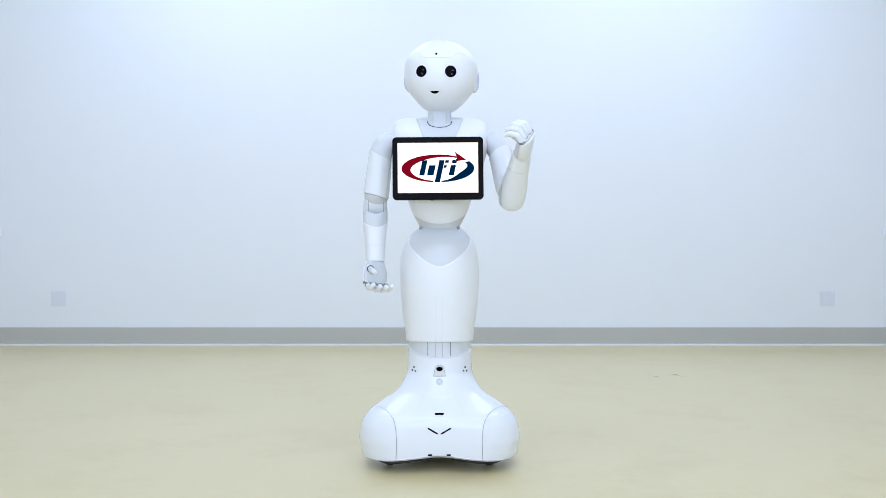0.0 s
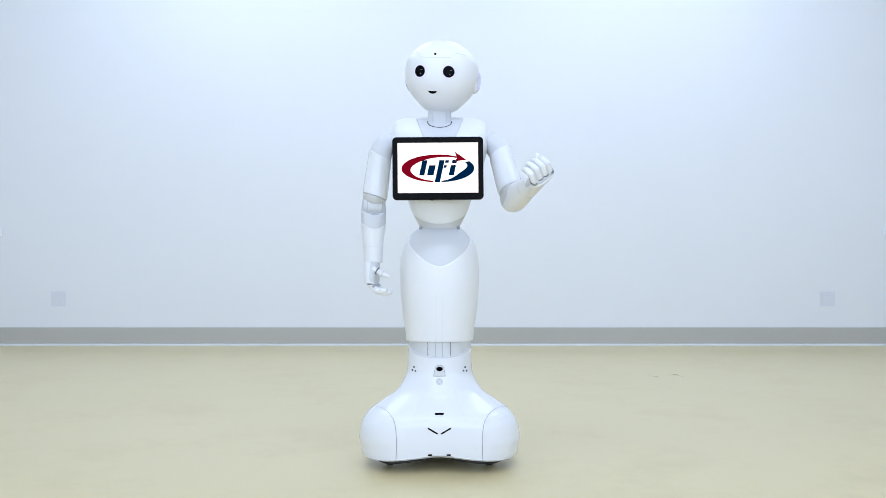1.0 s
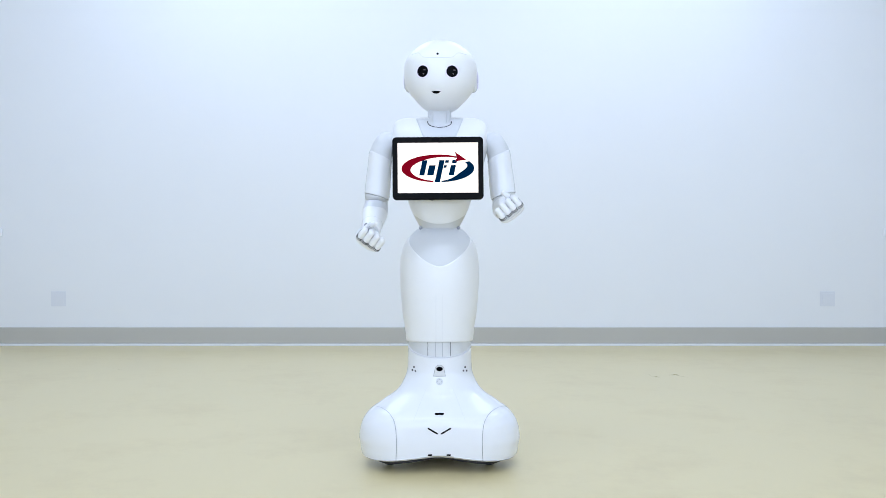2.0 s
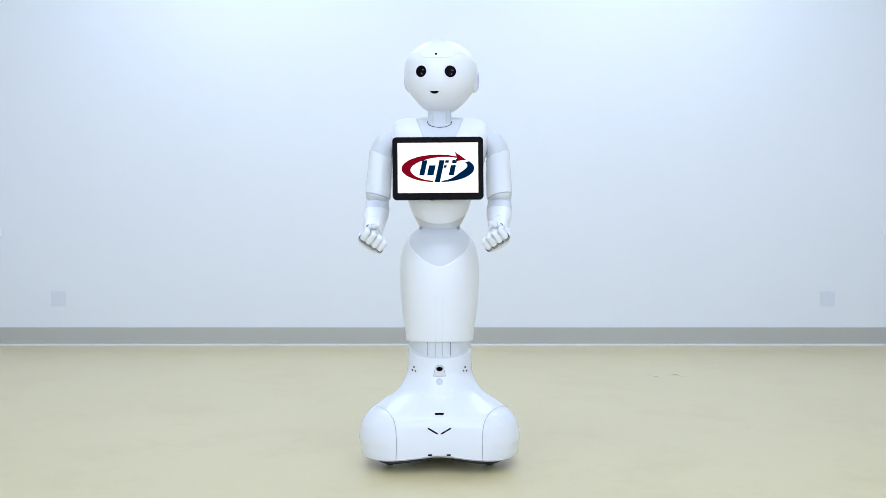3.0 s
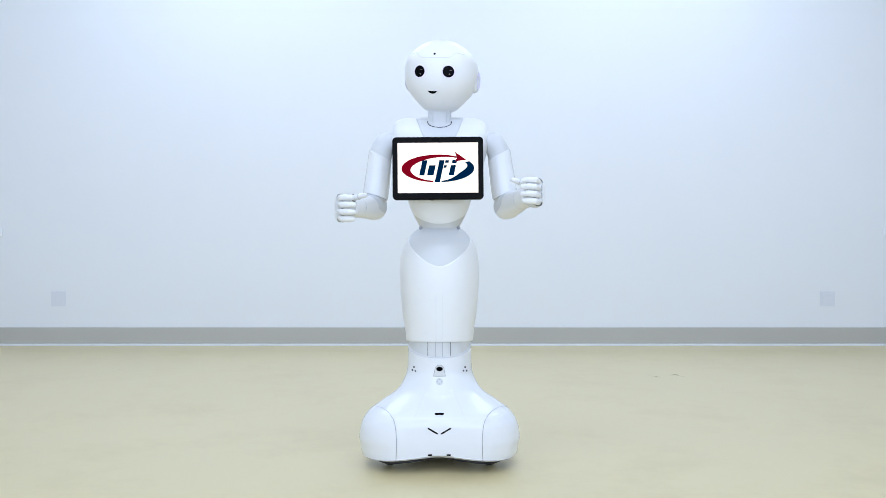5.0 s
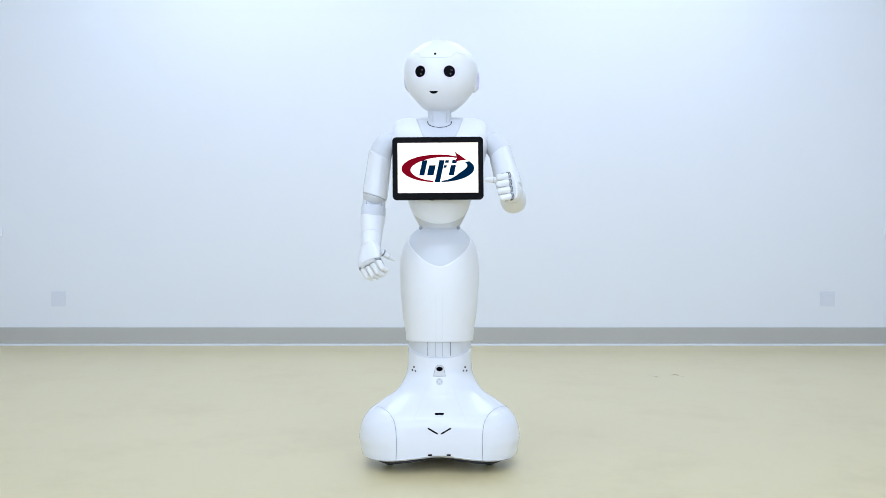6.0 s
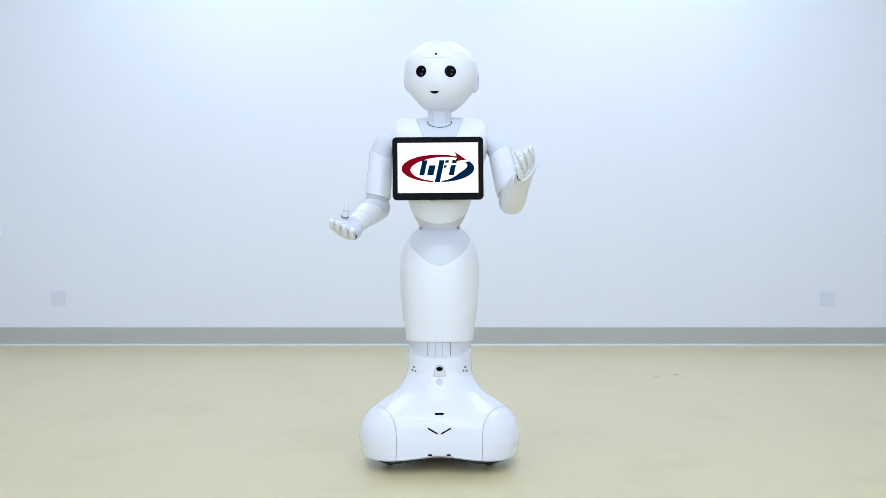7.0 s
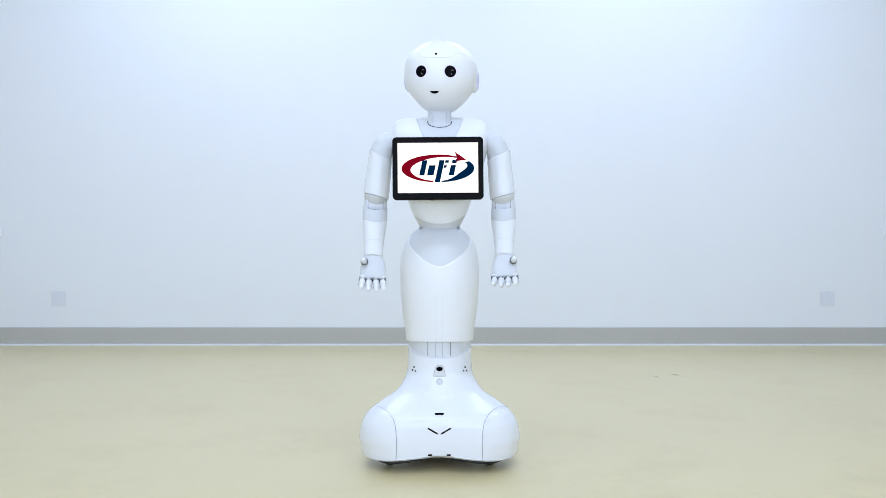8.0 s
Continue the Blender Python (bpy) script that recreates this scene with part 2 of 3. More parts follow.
slab("wall_west", "plain white painted wall", M_WALL, -ROOM_X - 0.15, -ROOM_X, BACK_Y - 0.15, WALL_Y + 0.15, 0, ROOM_H)
slab("wall_east", "plain white painted wall", M_WALL, ROOM_X, ROOM_X + 0.15, BACK_Y - 0.15, WALL_Y + 0.15, 0, ROOM_H)
slab("floor", "pale beige poured floor with a satin sheen", M_FLOOR, -ROOM_X, ROOM_X, BACK_Y, WALL_Y, -0.12, 0, category="floor")
slab("ceiling", "plain white ceiling", M_CEIL, -ROOM_X - 0.15, ROOM_X + 0.15, BACK_Y - 0.15, WALL_Y + 0.15, ROOM_H, ROOM_H + 0.15, category="ceiling")
tagged(link("baseboard", box(bmesh.new(), -ROOM_X, ROOM_X, WALL_Y - 0.012, WALL_Y, 0.013, 0.103, 0.003), M_SKIRTING),
       "flat grey skirting along the white wall", "baseboard", kind="structure")
tagged(link("trim", box(bmesh.new(), -ROOM_X, ROOM_X, WALL_Y - 0.020, WALL_Y, 0, 0.013, 0.004), M_SEAL),
       "thin white sealing strip between skirting and floor", "trim", kind="structure")


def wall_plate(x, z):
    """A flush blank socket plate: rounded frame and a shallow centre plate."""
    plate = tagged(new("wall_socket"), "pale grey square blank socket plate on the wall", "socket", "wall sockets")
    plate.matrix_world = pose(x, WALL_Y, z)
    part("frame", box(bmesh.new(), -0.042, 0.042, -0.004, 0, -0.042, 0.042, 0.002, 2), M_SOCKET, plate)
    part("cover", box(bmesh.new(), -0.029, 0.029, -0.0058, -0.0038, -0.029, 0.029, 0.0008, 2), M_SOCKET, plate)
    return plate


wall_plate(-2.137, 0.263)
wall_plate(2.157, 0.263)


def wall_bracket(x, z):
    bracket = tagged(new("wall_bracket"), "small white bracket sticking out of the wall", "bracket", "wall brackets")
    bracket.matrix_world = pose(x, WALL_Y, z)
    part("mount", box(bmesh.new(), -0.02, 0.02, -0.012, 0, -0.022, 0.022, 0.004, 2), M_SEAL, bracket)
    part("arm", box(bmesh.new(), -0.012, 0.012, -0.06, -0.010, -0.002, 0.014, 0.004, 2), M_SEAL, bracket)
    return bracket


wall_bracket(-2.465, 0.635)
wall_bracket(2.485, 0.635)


def ceiling_lamp(x, y, deep):
    label = "wide white ceiling panel with a glowing diffuser" if deep > 0.5 else "long flat white ceiling lamp with a glowing diffuser"
    lamp = tagged(new("ceiling_lamp"), label, "ceiling lamp", "ceiling lamps")
    lamp.matrix_world = pose(x, y, ROOM_H)
    h, d = 0.785, deep / 2 + 0.02
    part("body", box(bmesh.new(), -h, h, -d, d, -0.05, 0, 0.006), M_LAMP_BODY, lamp)
    part("diffuser", box(bmesh.new(), -h + 0.015, h - 0.015, -d + 0.015, d - 0.015, -0.066, -0.048, 0.006), M_LAMP, lamp)
    return lamp


for lx, ly, deep, _ in LAMPS:
    ceiling_lamp(lx, ly, deep)


# ---- robot ----
robot = tagged(new("humanoid_robot"), "white plastic humanoid robot with chest tablet standing on the floor", "robot")

# base
BASE = ((0.010, 0.183), (0.018, 0.201), (0.025, 0.211), (0.040, 0.219), (0.061, 0.222), (0.081, 0.225), (0.103, 0.2227), (0.123, 0.217), (0.143, 0.205),
        (0.160, 0.188), (0.167, 0.175), (0.177, 0.161), (0.189, 0.140), (0.205, 0.119), (0.226, 0.1045), (0.252, 0.0945), (0.27, 0.092), (0.36, 0.0905))


HOOD = ((0.0, 0.1715), (0.045, 0.1735), (0.08, 0.1745), (0.12, 0.1725), (0.139, 0.1685), (0.146, 0.1645), (0.153, 0.1575), (0.175, 0.1345), (0.196, 0.1145), (0.203, 0.1090), (0.210, 0.1058), (0.235, 0.0992), (0.26, 0.0928))


def lobes(z):
    return 0.19 * min(1.0, max(0.0, (0.255 - z) / 0.10)) ** 1.3


def base_surface(a, z):
    """Round at the knee, three rounded lobes at the foot: two at the front, one behind."""
    k = lobes(z)
    w = cubic(BASE, z)[0]
    reach = max((1 + k * math.cos(3 * (t + math.pi / 6))) * math.cos(t) for t in (0, -0.13, -0.26, -0.39, -0.52))
    r = w / reach * (1 + k * math.cos(3 * (a + math.pi / 6)))
    front = min(1.0, max(0.0, (-math.sin(a) - 0.45) / 0.5))
    if front > 0 and z < 0.26:
        # the front is a steep face under a sloping hood, with a tight bend between them
        r += (cubic(HOOD, z)[0] - w / reach * (1 - k)) * front * front * (3 - 2 * front)
    return r * math.cos(a), r * math.sin(a)


def base_foot(a):
    return 0.0280 + 0.0145 * (0.5 - 0.5 * math.cos(3 * (a + math.pi / 6))) ** 1.2


def base_rim(a):
    return 0.333 + 0.31 * 0.0905 * math.sin(a)


def cut(bm, co, no):
    """Keeps the side of a plane away from its normal."""
    g = bm.verts[:] + bm.edges[:] + bm.faces[:]
    bmesh.ops.bisect_plane(bm, geom=g, plane_co=co, plane_no=no, clear_outer=True)
    return bm


def base_block(inset=0.0, around=144):
    return shell(base_surface, base_foot, base_rim, 84, around, inset, 0.004)


SEAM_AT = 0.192
N_LOBES = [Vector((math.cos(a), math.sin(a), 0)) for a in (-math.pi / 6, -5 * math.pi / 6, math.pi / 2)]
bm = base_block()
for nrm in N_LOBES:
    cut(bm, nrm * (SEAM_AT - 0.0006), nrm)
base = part("base", bm, M_WHITE, robot, "flared glossy white base")
base_tree = tree_of(base)
for nrm in N_LOBES:
    part("wheel_cover", cut(base_block(), nrm * (SEAM_AT + 0.0006), -nrm), M_WHITE, base)
part("chassis", base_block(0.0035, 144), M_SEAM, base)


# underside body in black, shaped to fill in the shade below the lobes
bm = bmesh.new()
shell(lambda a, z: tuple(c * (0.86 + 0.09 * math.cos(3 * (a + math.pi / 6))) for c in base_surface(a, 0.014)), lambda a: base_foot(a) - 0.0125, 0.055, 4, 72, 0, 0.003, bm)
part("underside", bm, M_DARK, base, "black underside that fills in the shade below the base")
for nrm in N_LOBES:
    bm = bmesh.new()
    bmesh.ops.create_uvsphere(bm, u_segments=24, v_segments=14, radius=0.030, matrix=pose(nrm.x * 0.160, nrm.y * 0.160, 0.030))
    for f in bm.faces:
        f.smooth = True
    part("wheel", bm, M_DARK, base, "black ball wheel")


def on_base(name, outline, mat, lift=0.0006, cells=8, label=""):
    return part(name, patch(base_tree, outline, lift, 0.003, cells), mat, base, label)


for s in (-1, 1):
    for dx, dz in ((0, 0.0052), (-0.0048, -0.0042), (0.0040, -0.0058)):
        on_base("microphone_hole", disc(s * 0.072 + dx, 0.2665 + dz, 0.0021, 0.0026), M_BLACK, cells=4)


def arch(foot, head, z0, z1):
    """Outline of a plate with a wide straight foot and a rounded head."""
    def at(u, v):
        t = 2 * u - 1
        w = foot + (head - foot) * v
        return w * t, z0 + (z1 - z0) * v - 0.22 * (z1 - z0) * v * abs(t) ** 3
    return at


on_base("sensor_rim", arch(0.0175, 0.0118, 0.2508, 0.2824), M_JOINT, 0.0005, 12)
on_base("sensor_recess", arch(0.0166, 0.0110, 0.2516, 0.2816), M_BAND, 0.0010, 12)
on_base("sensor_lens", disc(0, 0.2714, 0.0088, 0.0062), M_LENS, 0.0018)
on_base("power_button", disc(0, 0.2374, 0.0095, 0.0095), M_GREY, 0.0008)
for k in range(8):
    a = k * math.pi / 4
    on_base("button_mark", disc(0.0058 * math.cos(a), 0.2374 + 0.0058 * math.sin(a), 0.0011, 0.0011), M_SEAM, 0.0014, 3)
on_base("slot", pill(-0.0130, 0.1574, 0.0124, 0.1574, 0.0052), M_BLACK, cells=16)
for s in (-1, 1):
    on_base("indicator_stripe", pill(s * 0.0320, 0.1234, s * 0.0040, 0.1066, 0.0044), M_BLACK, cells=16)
    on_base("foot_slot", pill(s * 0.0252 - 0.006, 0.0502, s * 0.0252 + 0.006, 0.0502, 0.0045), M_BLACK, cells=10)
    on_base("crease", stroke(s * 0.0366, 0.2184, s * 0.0719, 0.1391, 0.0006), M_GREY, 0.0002, 12)

# knee, legs and pelvis
part("knee", shell(lambda a, z: (0.0885 * math.cos(a), 0.0885 * math.sin(a)), 0.27, 0.36, 6, 96), M_GREY, robot, "pale grey knee joint")
for x, mat in ((-0.0328, M_DARK), (-0.0108, M_SEAM), (0.0081, M_SEAM), (0.0302, M_DARK)):
    y = -math.sqrt(0.0885**2 - x * x)
    part("knee_seam", box(bmesh.new(), x - 0.0006, x + 0.0006, y - 0.0005, y + 0.004, 0.285, 0.345), mat, robot)

LEG = ((0.330, 0.094, 0.094, 0.094), (0.341, 0.0958, 0.096, 0.095), (0.383, 0.1, 0.100, 0.098), (0.415, 0.1055, 0.104, 0.1), (0.47, 0.1104, 0.108, 0.104),
       (0.512, 0.1128, 0.110, 0.106), (0.556, 0.113, 0.110, 0.107), (0.589, 0.109, 0.107, 0.104), (0.616, 0.1015, 0.101, 0.098), (0.637, 0.0877, 0.09, 0.087),
       (0.650, 0.0775, 0.08, 0.077), (0.659, 0.067, 0.068, 0.066), (0.6655, 0.053, 0.054, 0.053))
leg_surface = oval(LEG, 2.1)


def leg_top(a):
    front = min(1.0, max(0.0, -math.sin(a)) * 3)
    u = abs(math.cos(a))
    v = 0.558 + 0.079 * u ** 1.5
    return v * front + 0.637 * (1 - front)


leg = part("leg", shell(leg_surface, lambda a: 0.340 - 0.006 * math.sin(a), leg_top, 40, 128, 0, 0.0025), M_MATT, robot, "tapered glossy white leg")
part("pelvis", shell(leg_surface, 0.50, 0.6655, 30, 96, 0.0016, 0.002), M_GREY, robot, "pale grey pelvis")
leg_tree = tree_of(leg)
for x in (-0.0098, 0.0074):
    part("seam", patch(leg_tree, stroke(x, 0.4796, x, 0.3503, 0.0007), 0.0003, 0.003, 12), M_GREY, leg)
for s in (-1, 1):
    bm = bmesh.new()
    bmesh.ops.create_uvsphere(bm, u_segments=16, v_segments=10, radius=0.005, matrix=pose(s * 0.054, -0.036, 0.664))
    part("hip_screw", bm, M_SEAM, robot)

# torso
TORSO = ((0.652, 0.046, 0.046, 0.046), (0.658, 0.054, 0.056, 0.054), (0.67, 0.0595, 0.064, 0.060), (0.70, 0.0755, 0.082, 0.074), (0.743, 0.0915, 0.100, 0.09), (0.80, 0.112, 0.109, 0.10),
         (0.85, 0.128, 0.110, 0.106), (0.90, 0.137, 0.104, 0.106), (0.93, 0.1375, 0.082, 0.1), (0.945, 0.1355, 0.060, 0.092), (0.955, 0.1335, 0.047, 0.086), (0.965, 0.129, 0.038, 0.076),
         (0.972, 0.120, 0.033, 0.06), (0.977, 0.104, 0.028, 0.046), (0.979, 0.080, 0.02, 0.03))
torso_surface = oval(TORSO, 2.35)


def belly(a):
    return 0.7135 + 0.038 * math.sin(a)


torso = part("torso", shell(torso_surface, belly, 0.979, 44, 112, 0, 0.002), M_MATT, robot, "glossy white chest shell")
part("waist_band", shell(torso_surface, lambda a: 0.657 + 0.006 * math.sin(a), lambda a: belly(a) + 0.01, 16, 96, 0.0012, 0.003), M_BAND, robot, "warm grey waist band")
torso_tree = tree_of(torso)
part("chest_panel", patch(torso_tree, quad((-0.040, 0.90), (0.040, 0.90), (0.067, 0.9735), (-0.067, 0.9735)), 0.0008, 0.004, 16), M_GREY, torso, "pale grey chest panel")
neck = part("neck", shell(oval(((0.93, 0.0345, 0.066, 0.03), (0.945, 0.0345, 0.059, 0.03), (0.958, 0.0345, 0.050, 0.03), (0.985, 0.0335, 0.038, 0.03), (1.02, 0.028, 0.028, 0.027)), 3.4), 0.93, 1.02, 12, 48), M_GREY, robot, "pale grey neck")
bm = bmesh.new()
arc = []
for k in range(25):
    a = math.pi * k / 24
    p, n = front_of(torso_tree, 0.0335 * math.cos(a), 0.9640 - 0.0190 * math.sin(a) ** 0.8)
    arc.append(p + n * 0.0010)
rope(bm, arc, 0.0013)
part("neck_collar", bm, M_DARK, robot, "dark gap round the neck")
part("neck_plate", patch(tree_of(neck), quad((-0.021, 0.958), (0.021, 0.958), (0.0205, 0.990), (-0.0205, 0.990)), 0.0004, 0.002, 8), M_GREY, neck)

# tablet
tablet = part("tablet", bmesh.new(), M_BLACK, robot, "black framed tablet with a lit screen")
TAB_W, TAB_H = 0.1235, 0.0855


def slab_round(bm, w, h, r, y0, y1, edge, mat=0):
    """A rounded rectangle with rolled front edge, from y0 (front) to y1."""
    loops = []
    for y, ins in ((y1, 0.0), (y0 + edge, 0.0), (y0 + edge * 0.3, edge * 0.3), (y0, edge)):
        ring = []
        for cx, cz, a0 in ((w - r, h - r, 0), (-w + r, h - r, 90), (-w + r, -h + r, 180), (w - r, -h + r, 270)):
            for k in range(9):
                a = radians(a0 + 90 * k / 8)
                q = max(r - ins, 0.0002)
                ring.append(bm.verts.new((cx + q * math.cos(a), y, cz + q * math.sin(a))))
        loops.append(ring)
    n = len(loops[0])
    for a, b in zip(loops, loops[1:]):
        for k in range(n):
            f = bm.faces.new((a[k], a[(k + 1) % n], b[(k + 1) % n], b[k]))
            f.smooth = True
            f.material_index = mat
    bm.faces.new(loops[-1]).material_index = mat
    bm.faces.new(list(reversed(loops[0]))).material_index = mat
    bmesh.ops.recalc_face_normals(bm, faces=bm.faces)
    return bm


def prism(points, y0, y1):
    """A flat plate of the outline points (x, z) between y0 and y1."""
    bm = bmesh.new()
    a = [bm.verts.new((x, y0, z)) for x, z in points]
    b = [bm.verts.new((x, y1, z)) for x, z in points]
    n = len(a)
    bm.faces.new(a)
    bm.faces.new(list(reversed(b)))
    for k in range(n):
        bm.faces.new((a[k], b[k], b[(k + 1) % n], a[(k + 1) % n]))
    bmesh.ops.recalc_face_normals(bm, faces=bm.faces)
    return bm


bm = bmesh.new()
slab_round(bm, TAB_W, TAB_H, 0.011, -0.0085, 0.0065, 0.003)
bm.to_mesh(tablet.data)
bm.free()
tablet.matrix_basis = pose(-0.0041, -0.140, 0.8259, -3, -0.45, 0)


def mm(x, z):
    return x / 1000, z / 1000


part("screen", box(bmesh.new(), -0.1093, 0.1093, -0.0092, -0.006, -0.0670, 0.0693), M_SCREEN, tablet, "lit white screen")
part("tablet_mount", box(bmesh.new(), -0.05, 0.05, 0.006, 0.06, -0.05, 0.05, 0.006), M_GREY, tablet)
part("camera_window", box(bmesh.new(), -0.0162, 0.0038, -0.0092, -0.006, 0.0750, 0.0820, 0.0004), M_LENS, tablet)
part("button", box(bmesh.new(), -0.0199, -0.0139, -0.004, 0.002, -TAB_H - 0.0015, -TAB_H + 0.002, 0.0005), M_BLACK, tablet)

# emblem on the screen: two sickles that close an oval, an arrow head, slanted bars
F0, F1 = -0.0097, -0.0088


def arc_band(a0, a1, thin0, thin1, fat, n=36):
    """A sickle between two ovals, from angle a0 to a1 (degrees)."""
    outer, inner = [], []
    for k in range(n + 1):
        t = k / n
        a = radians(a0 + (a1 - a0) * t)
        w = thin0 + (thin1 - thin0) * t + fat * math.sin(math.pi * t) ** 1.6
        ox, oz = 98.6 * math.cos(a), 37.7 * math.sin(a) - 0.8
        outer.append(mm(ox, oz))
        inner.append(mm(ox - w * math.cos(a), oz - w * 0.55 * math.sin(a)))
    return outer + list(reversed(inner))


part("emblem", prism(arc_band(55, 262, 7, 7, 19.5), F0, F1), M_RED, tablet, "dark red sickle shape")
part("emblem", prism([mm(46.2, 43.9), mm(77, 22.3), mm(43.1, 17.7), mm(52.4, 26.2)], F0 - 0.0004, F1), M_RED, tablet, "dark red arrow head")
part("emblem", prism(arc_band(-84, 31, 7, 12, 19), F0, F1), M_NAVY, tablet, "navy blue sickle shape")


def bar(x, top, foot, wide, lean=0.22):
    """A slanted bar, in millimetres; x is where its left edge meets the line z = -19."""
    a, b = lean * (foot + 19), lean * (top + 19)
    return [mm(x + a, foot), mm(x + wide + a, foot), mm(x + wide + b, top), mm(x + b, top)]


BARS = ((-50.8, 21.6, -19.3, 13.9), (-29.5, 7.7, -19.3, 17.5), (-4.6, 21.6, -37.7, 13.9), (12.3, 21.6, 14.6, 9.2), (10.8, 7.7, 0.8, 7.7), (29.3, 7.7, -19.3, 13.9), (31.0, 21.6, 13.1, 12.3))
for x, top, foot, wide in BARS:
    part("emblem_bar", prism(bar(x, top, foot, wide), F0 - 0.0004, F1), M_NAVY, tablet)

# head
HEAD = ((0.995, 0.030, 0.036, 0.034), (1.001, 0.042, 0.051, 0.048), (1.009, 0.0525, 0.064, 0.060), (1.019, 0.0625, 0.0745, 0.071), (1.032, 0.0745, 0.0845, 0.082), (1.0445, 0.0855, 0.0918, 0.0915), (1.06, 0.0945, 0.0975, 0.099), (1.081, 0.102, 0.102, 0.108),
        (1.108, 0.105, 0.104, 0.112), (1.13, 0.1025, 0.102, 0.111), (1.152, 0.0915, 0.094, 0.105), (1.173, 0.0715, 0.077, 0.09), (1.189, 0.046, 0.051, 0.064), (1.197, 0.024, 0.027, 0.036), (1.2005, 0.006, 0.007, 0.01))
HEAD_Z = 1.01
head_surface0 = oval(HEAD, 2.15)


def head_surface(a, z):
    return head_surface0(a, z + HEAD_Z)


head = part("head", shell(head_surface, 0.995 - HEAD_Z, 1.2005 - HEAD_Z, 60, 112, 0, 0.001), M_MATT, robot, "rounded glossy white head")
head_tree = tree_of(head)


def on_head(name, outline, mat, lift=0.0006, cells=10, label="", thick=0.003):
    return part(name, patch(head_tree, outline, lift, thick, cells), mat, head, label)


for s in (-1, 1):
    on_head("eye_ring", disc(s * 0.0405, 1.0965 - HEAD_Z, 0.0185, 0.0185), M_EYE_RING, 0.0004, 12, "faintly glowing eye ring")
    on_head("eye", disc(s * 0.0405, 1.0965 - HEAD_Z, 0.0150, 0.0158), M_LENS, 0.0016, 14, "black glossy round eye")
    # glints painted on the eye as a paler dash and dot
    on_head("eye_glint", quad((s * 0.0405 + 0.003, 1.0990 - HEAD_Z), (s * 0.0405 + 0.0085, 1.0990 - HEAD_Z), (s * 0.0405 + 0.0085, 1.1010 - HEAD_Z), (s * 0.0405 + 0.003, 1.1010 - HEAD_Z)), M_EYE_GLINT, 0.0026, 3)
    on_head("eye_glint", disc(s * 0.0405 + 0.003, 1.0895 - HEAD_Z, 0.0018, 0.0018), M_EYE_GLINT, 0.0026, 3)
    on_head("eye_lens", disc(s * 0.0405, 1.0965 - HEAD_Z, 0.0085, 0.0085), M_LENS, 0.0022, 10)
    bm = bmesh.new()
    ear = pose(s * 0.0925, 0.018, 1.088 - HEAD_Z, 0, s * 90, 0)
    shell(lambda a, z: ((0.034 - 90 * max(0, z - 0.002) ** 2) * math.cos(a), (0.034 - 90 * max(0, z - 0.002) ** 2) * math.sin(a)), -0.02, 0.0125, 8, 40, 0, 0.003, bm)
    bmesh.ops.transform(bm, matrix=ear, verts=bm.verts)
    part("ear", bm, M_WHITE, head, "round white ear cover")
    bm = hoop(bmesh.new(), 0.0200, 0.0060, ear @ pose(0, 0, 0.0085), around=40)
    part("ear_light", bm, M_EAR, head, "faint lavender ear light")


def smile(u, v):
    s = 2 * u - 1
    return 0.0122 * s - 0.003, 1.0433 - HEAD_Z - (0.0010 + 0.0057 * (1 - abs(s) ** 2.6)) * (1 - v)


on_head("mouth", smile, M_LENS, 0.0006, 10, "small dark mouth slot")
on_head("forehead_camera", disc(0.0, 1.1445 - HEAD_Z, 0.0032, 0.0032), M_LENS, 0.0008, 6)


def brow(x):
    k = min(1.0, max(0.0, (abs(x) - 0.040) / 0.017))
    return 1.1362 - 0.0028 * max(0.0, 1 - (x / 0.042) ** 2) + 0.0145 * k * k * (3 - 2 * k) - 0.0025 * max(0.0, (abs(x) - 0.060) / 0.02) - HEAD_Z


def brow_line(u, v):
    x = 0.078 * (2 * u - 1)
    return x, brow(x) + 0.0015 * (v - 0.5)


on_head("forehead_seam", brow_line, M_GREY, 0.0003, 40)


# arms
class Arm:
    """An arm of three rigid pieces, with fingers; it holds poses at given times."""

    LENGTH, WRIST = 0.181, 0.160

    def __init__(self, side):
        self.side = side
        self.shoulder = Vector((side * 0.166, 0, 0.905))
        self.poses = []
        self.fingers = []

    def hold(self, t, upper, fore, palm, curl, thumb, reach=None):
        """Directions of the upper arm, the forearm and the palm's face; curl of the fingers; thumb inwards and along the fingers."""
        if reach is None:
            reach = -0.55 * math.exp(-(((curl - 0.42) / 0.1) ** 2)) * (1 if self.side < 0 else 0.5)
        self.poses.append((t, *upper, *fore, *palm, curl, thumb, reach))


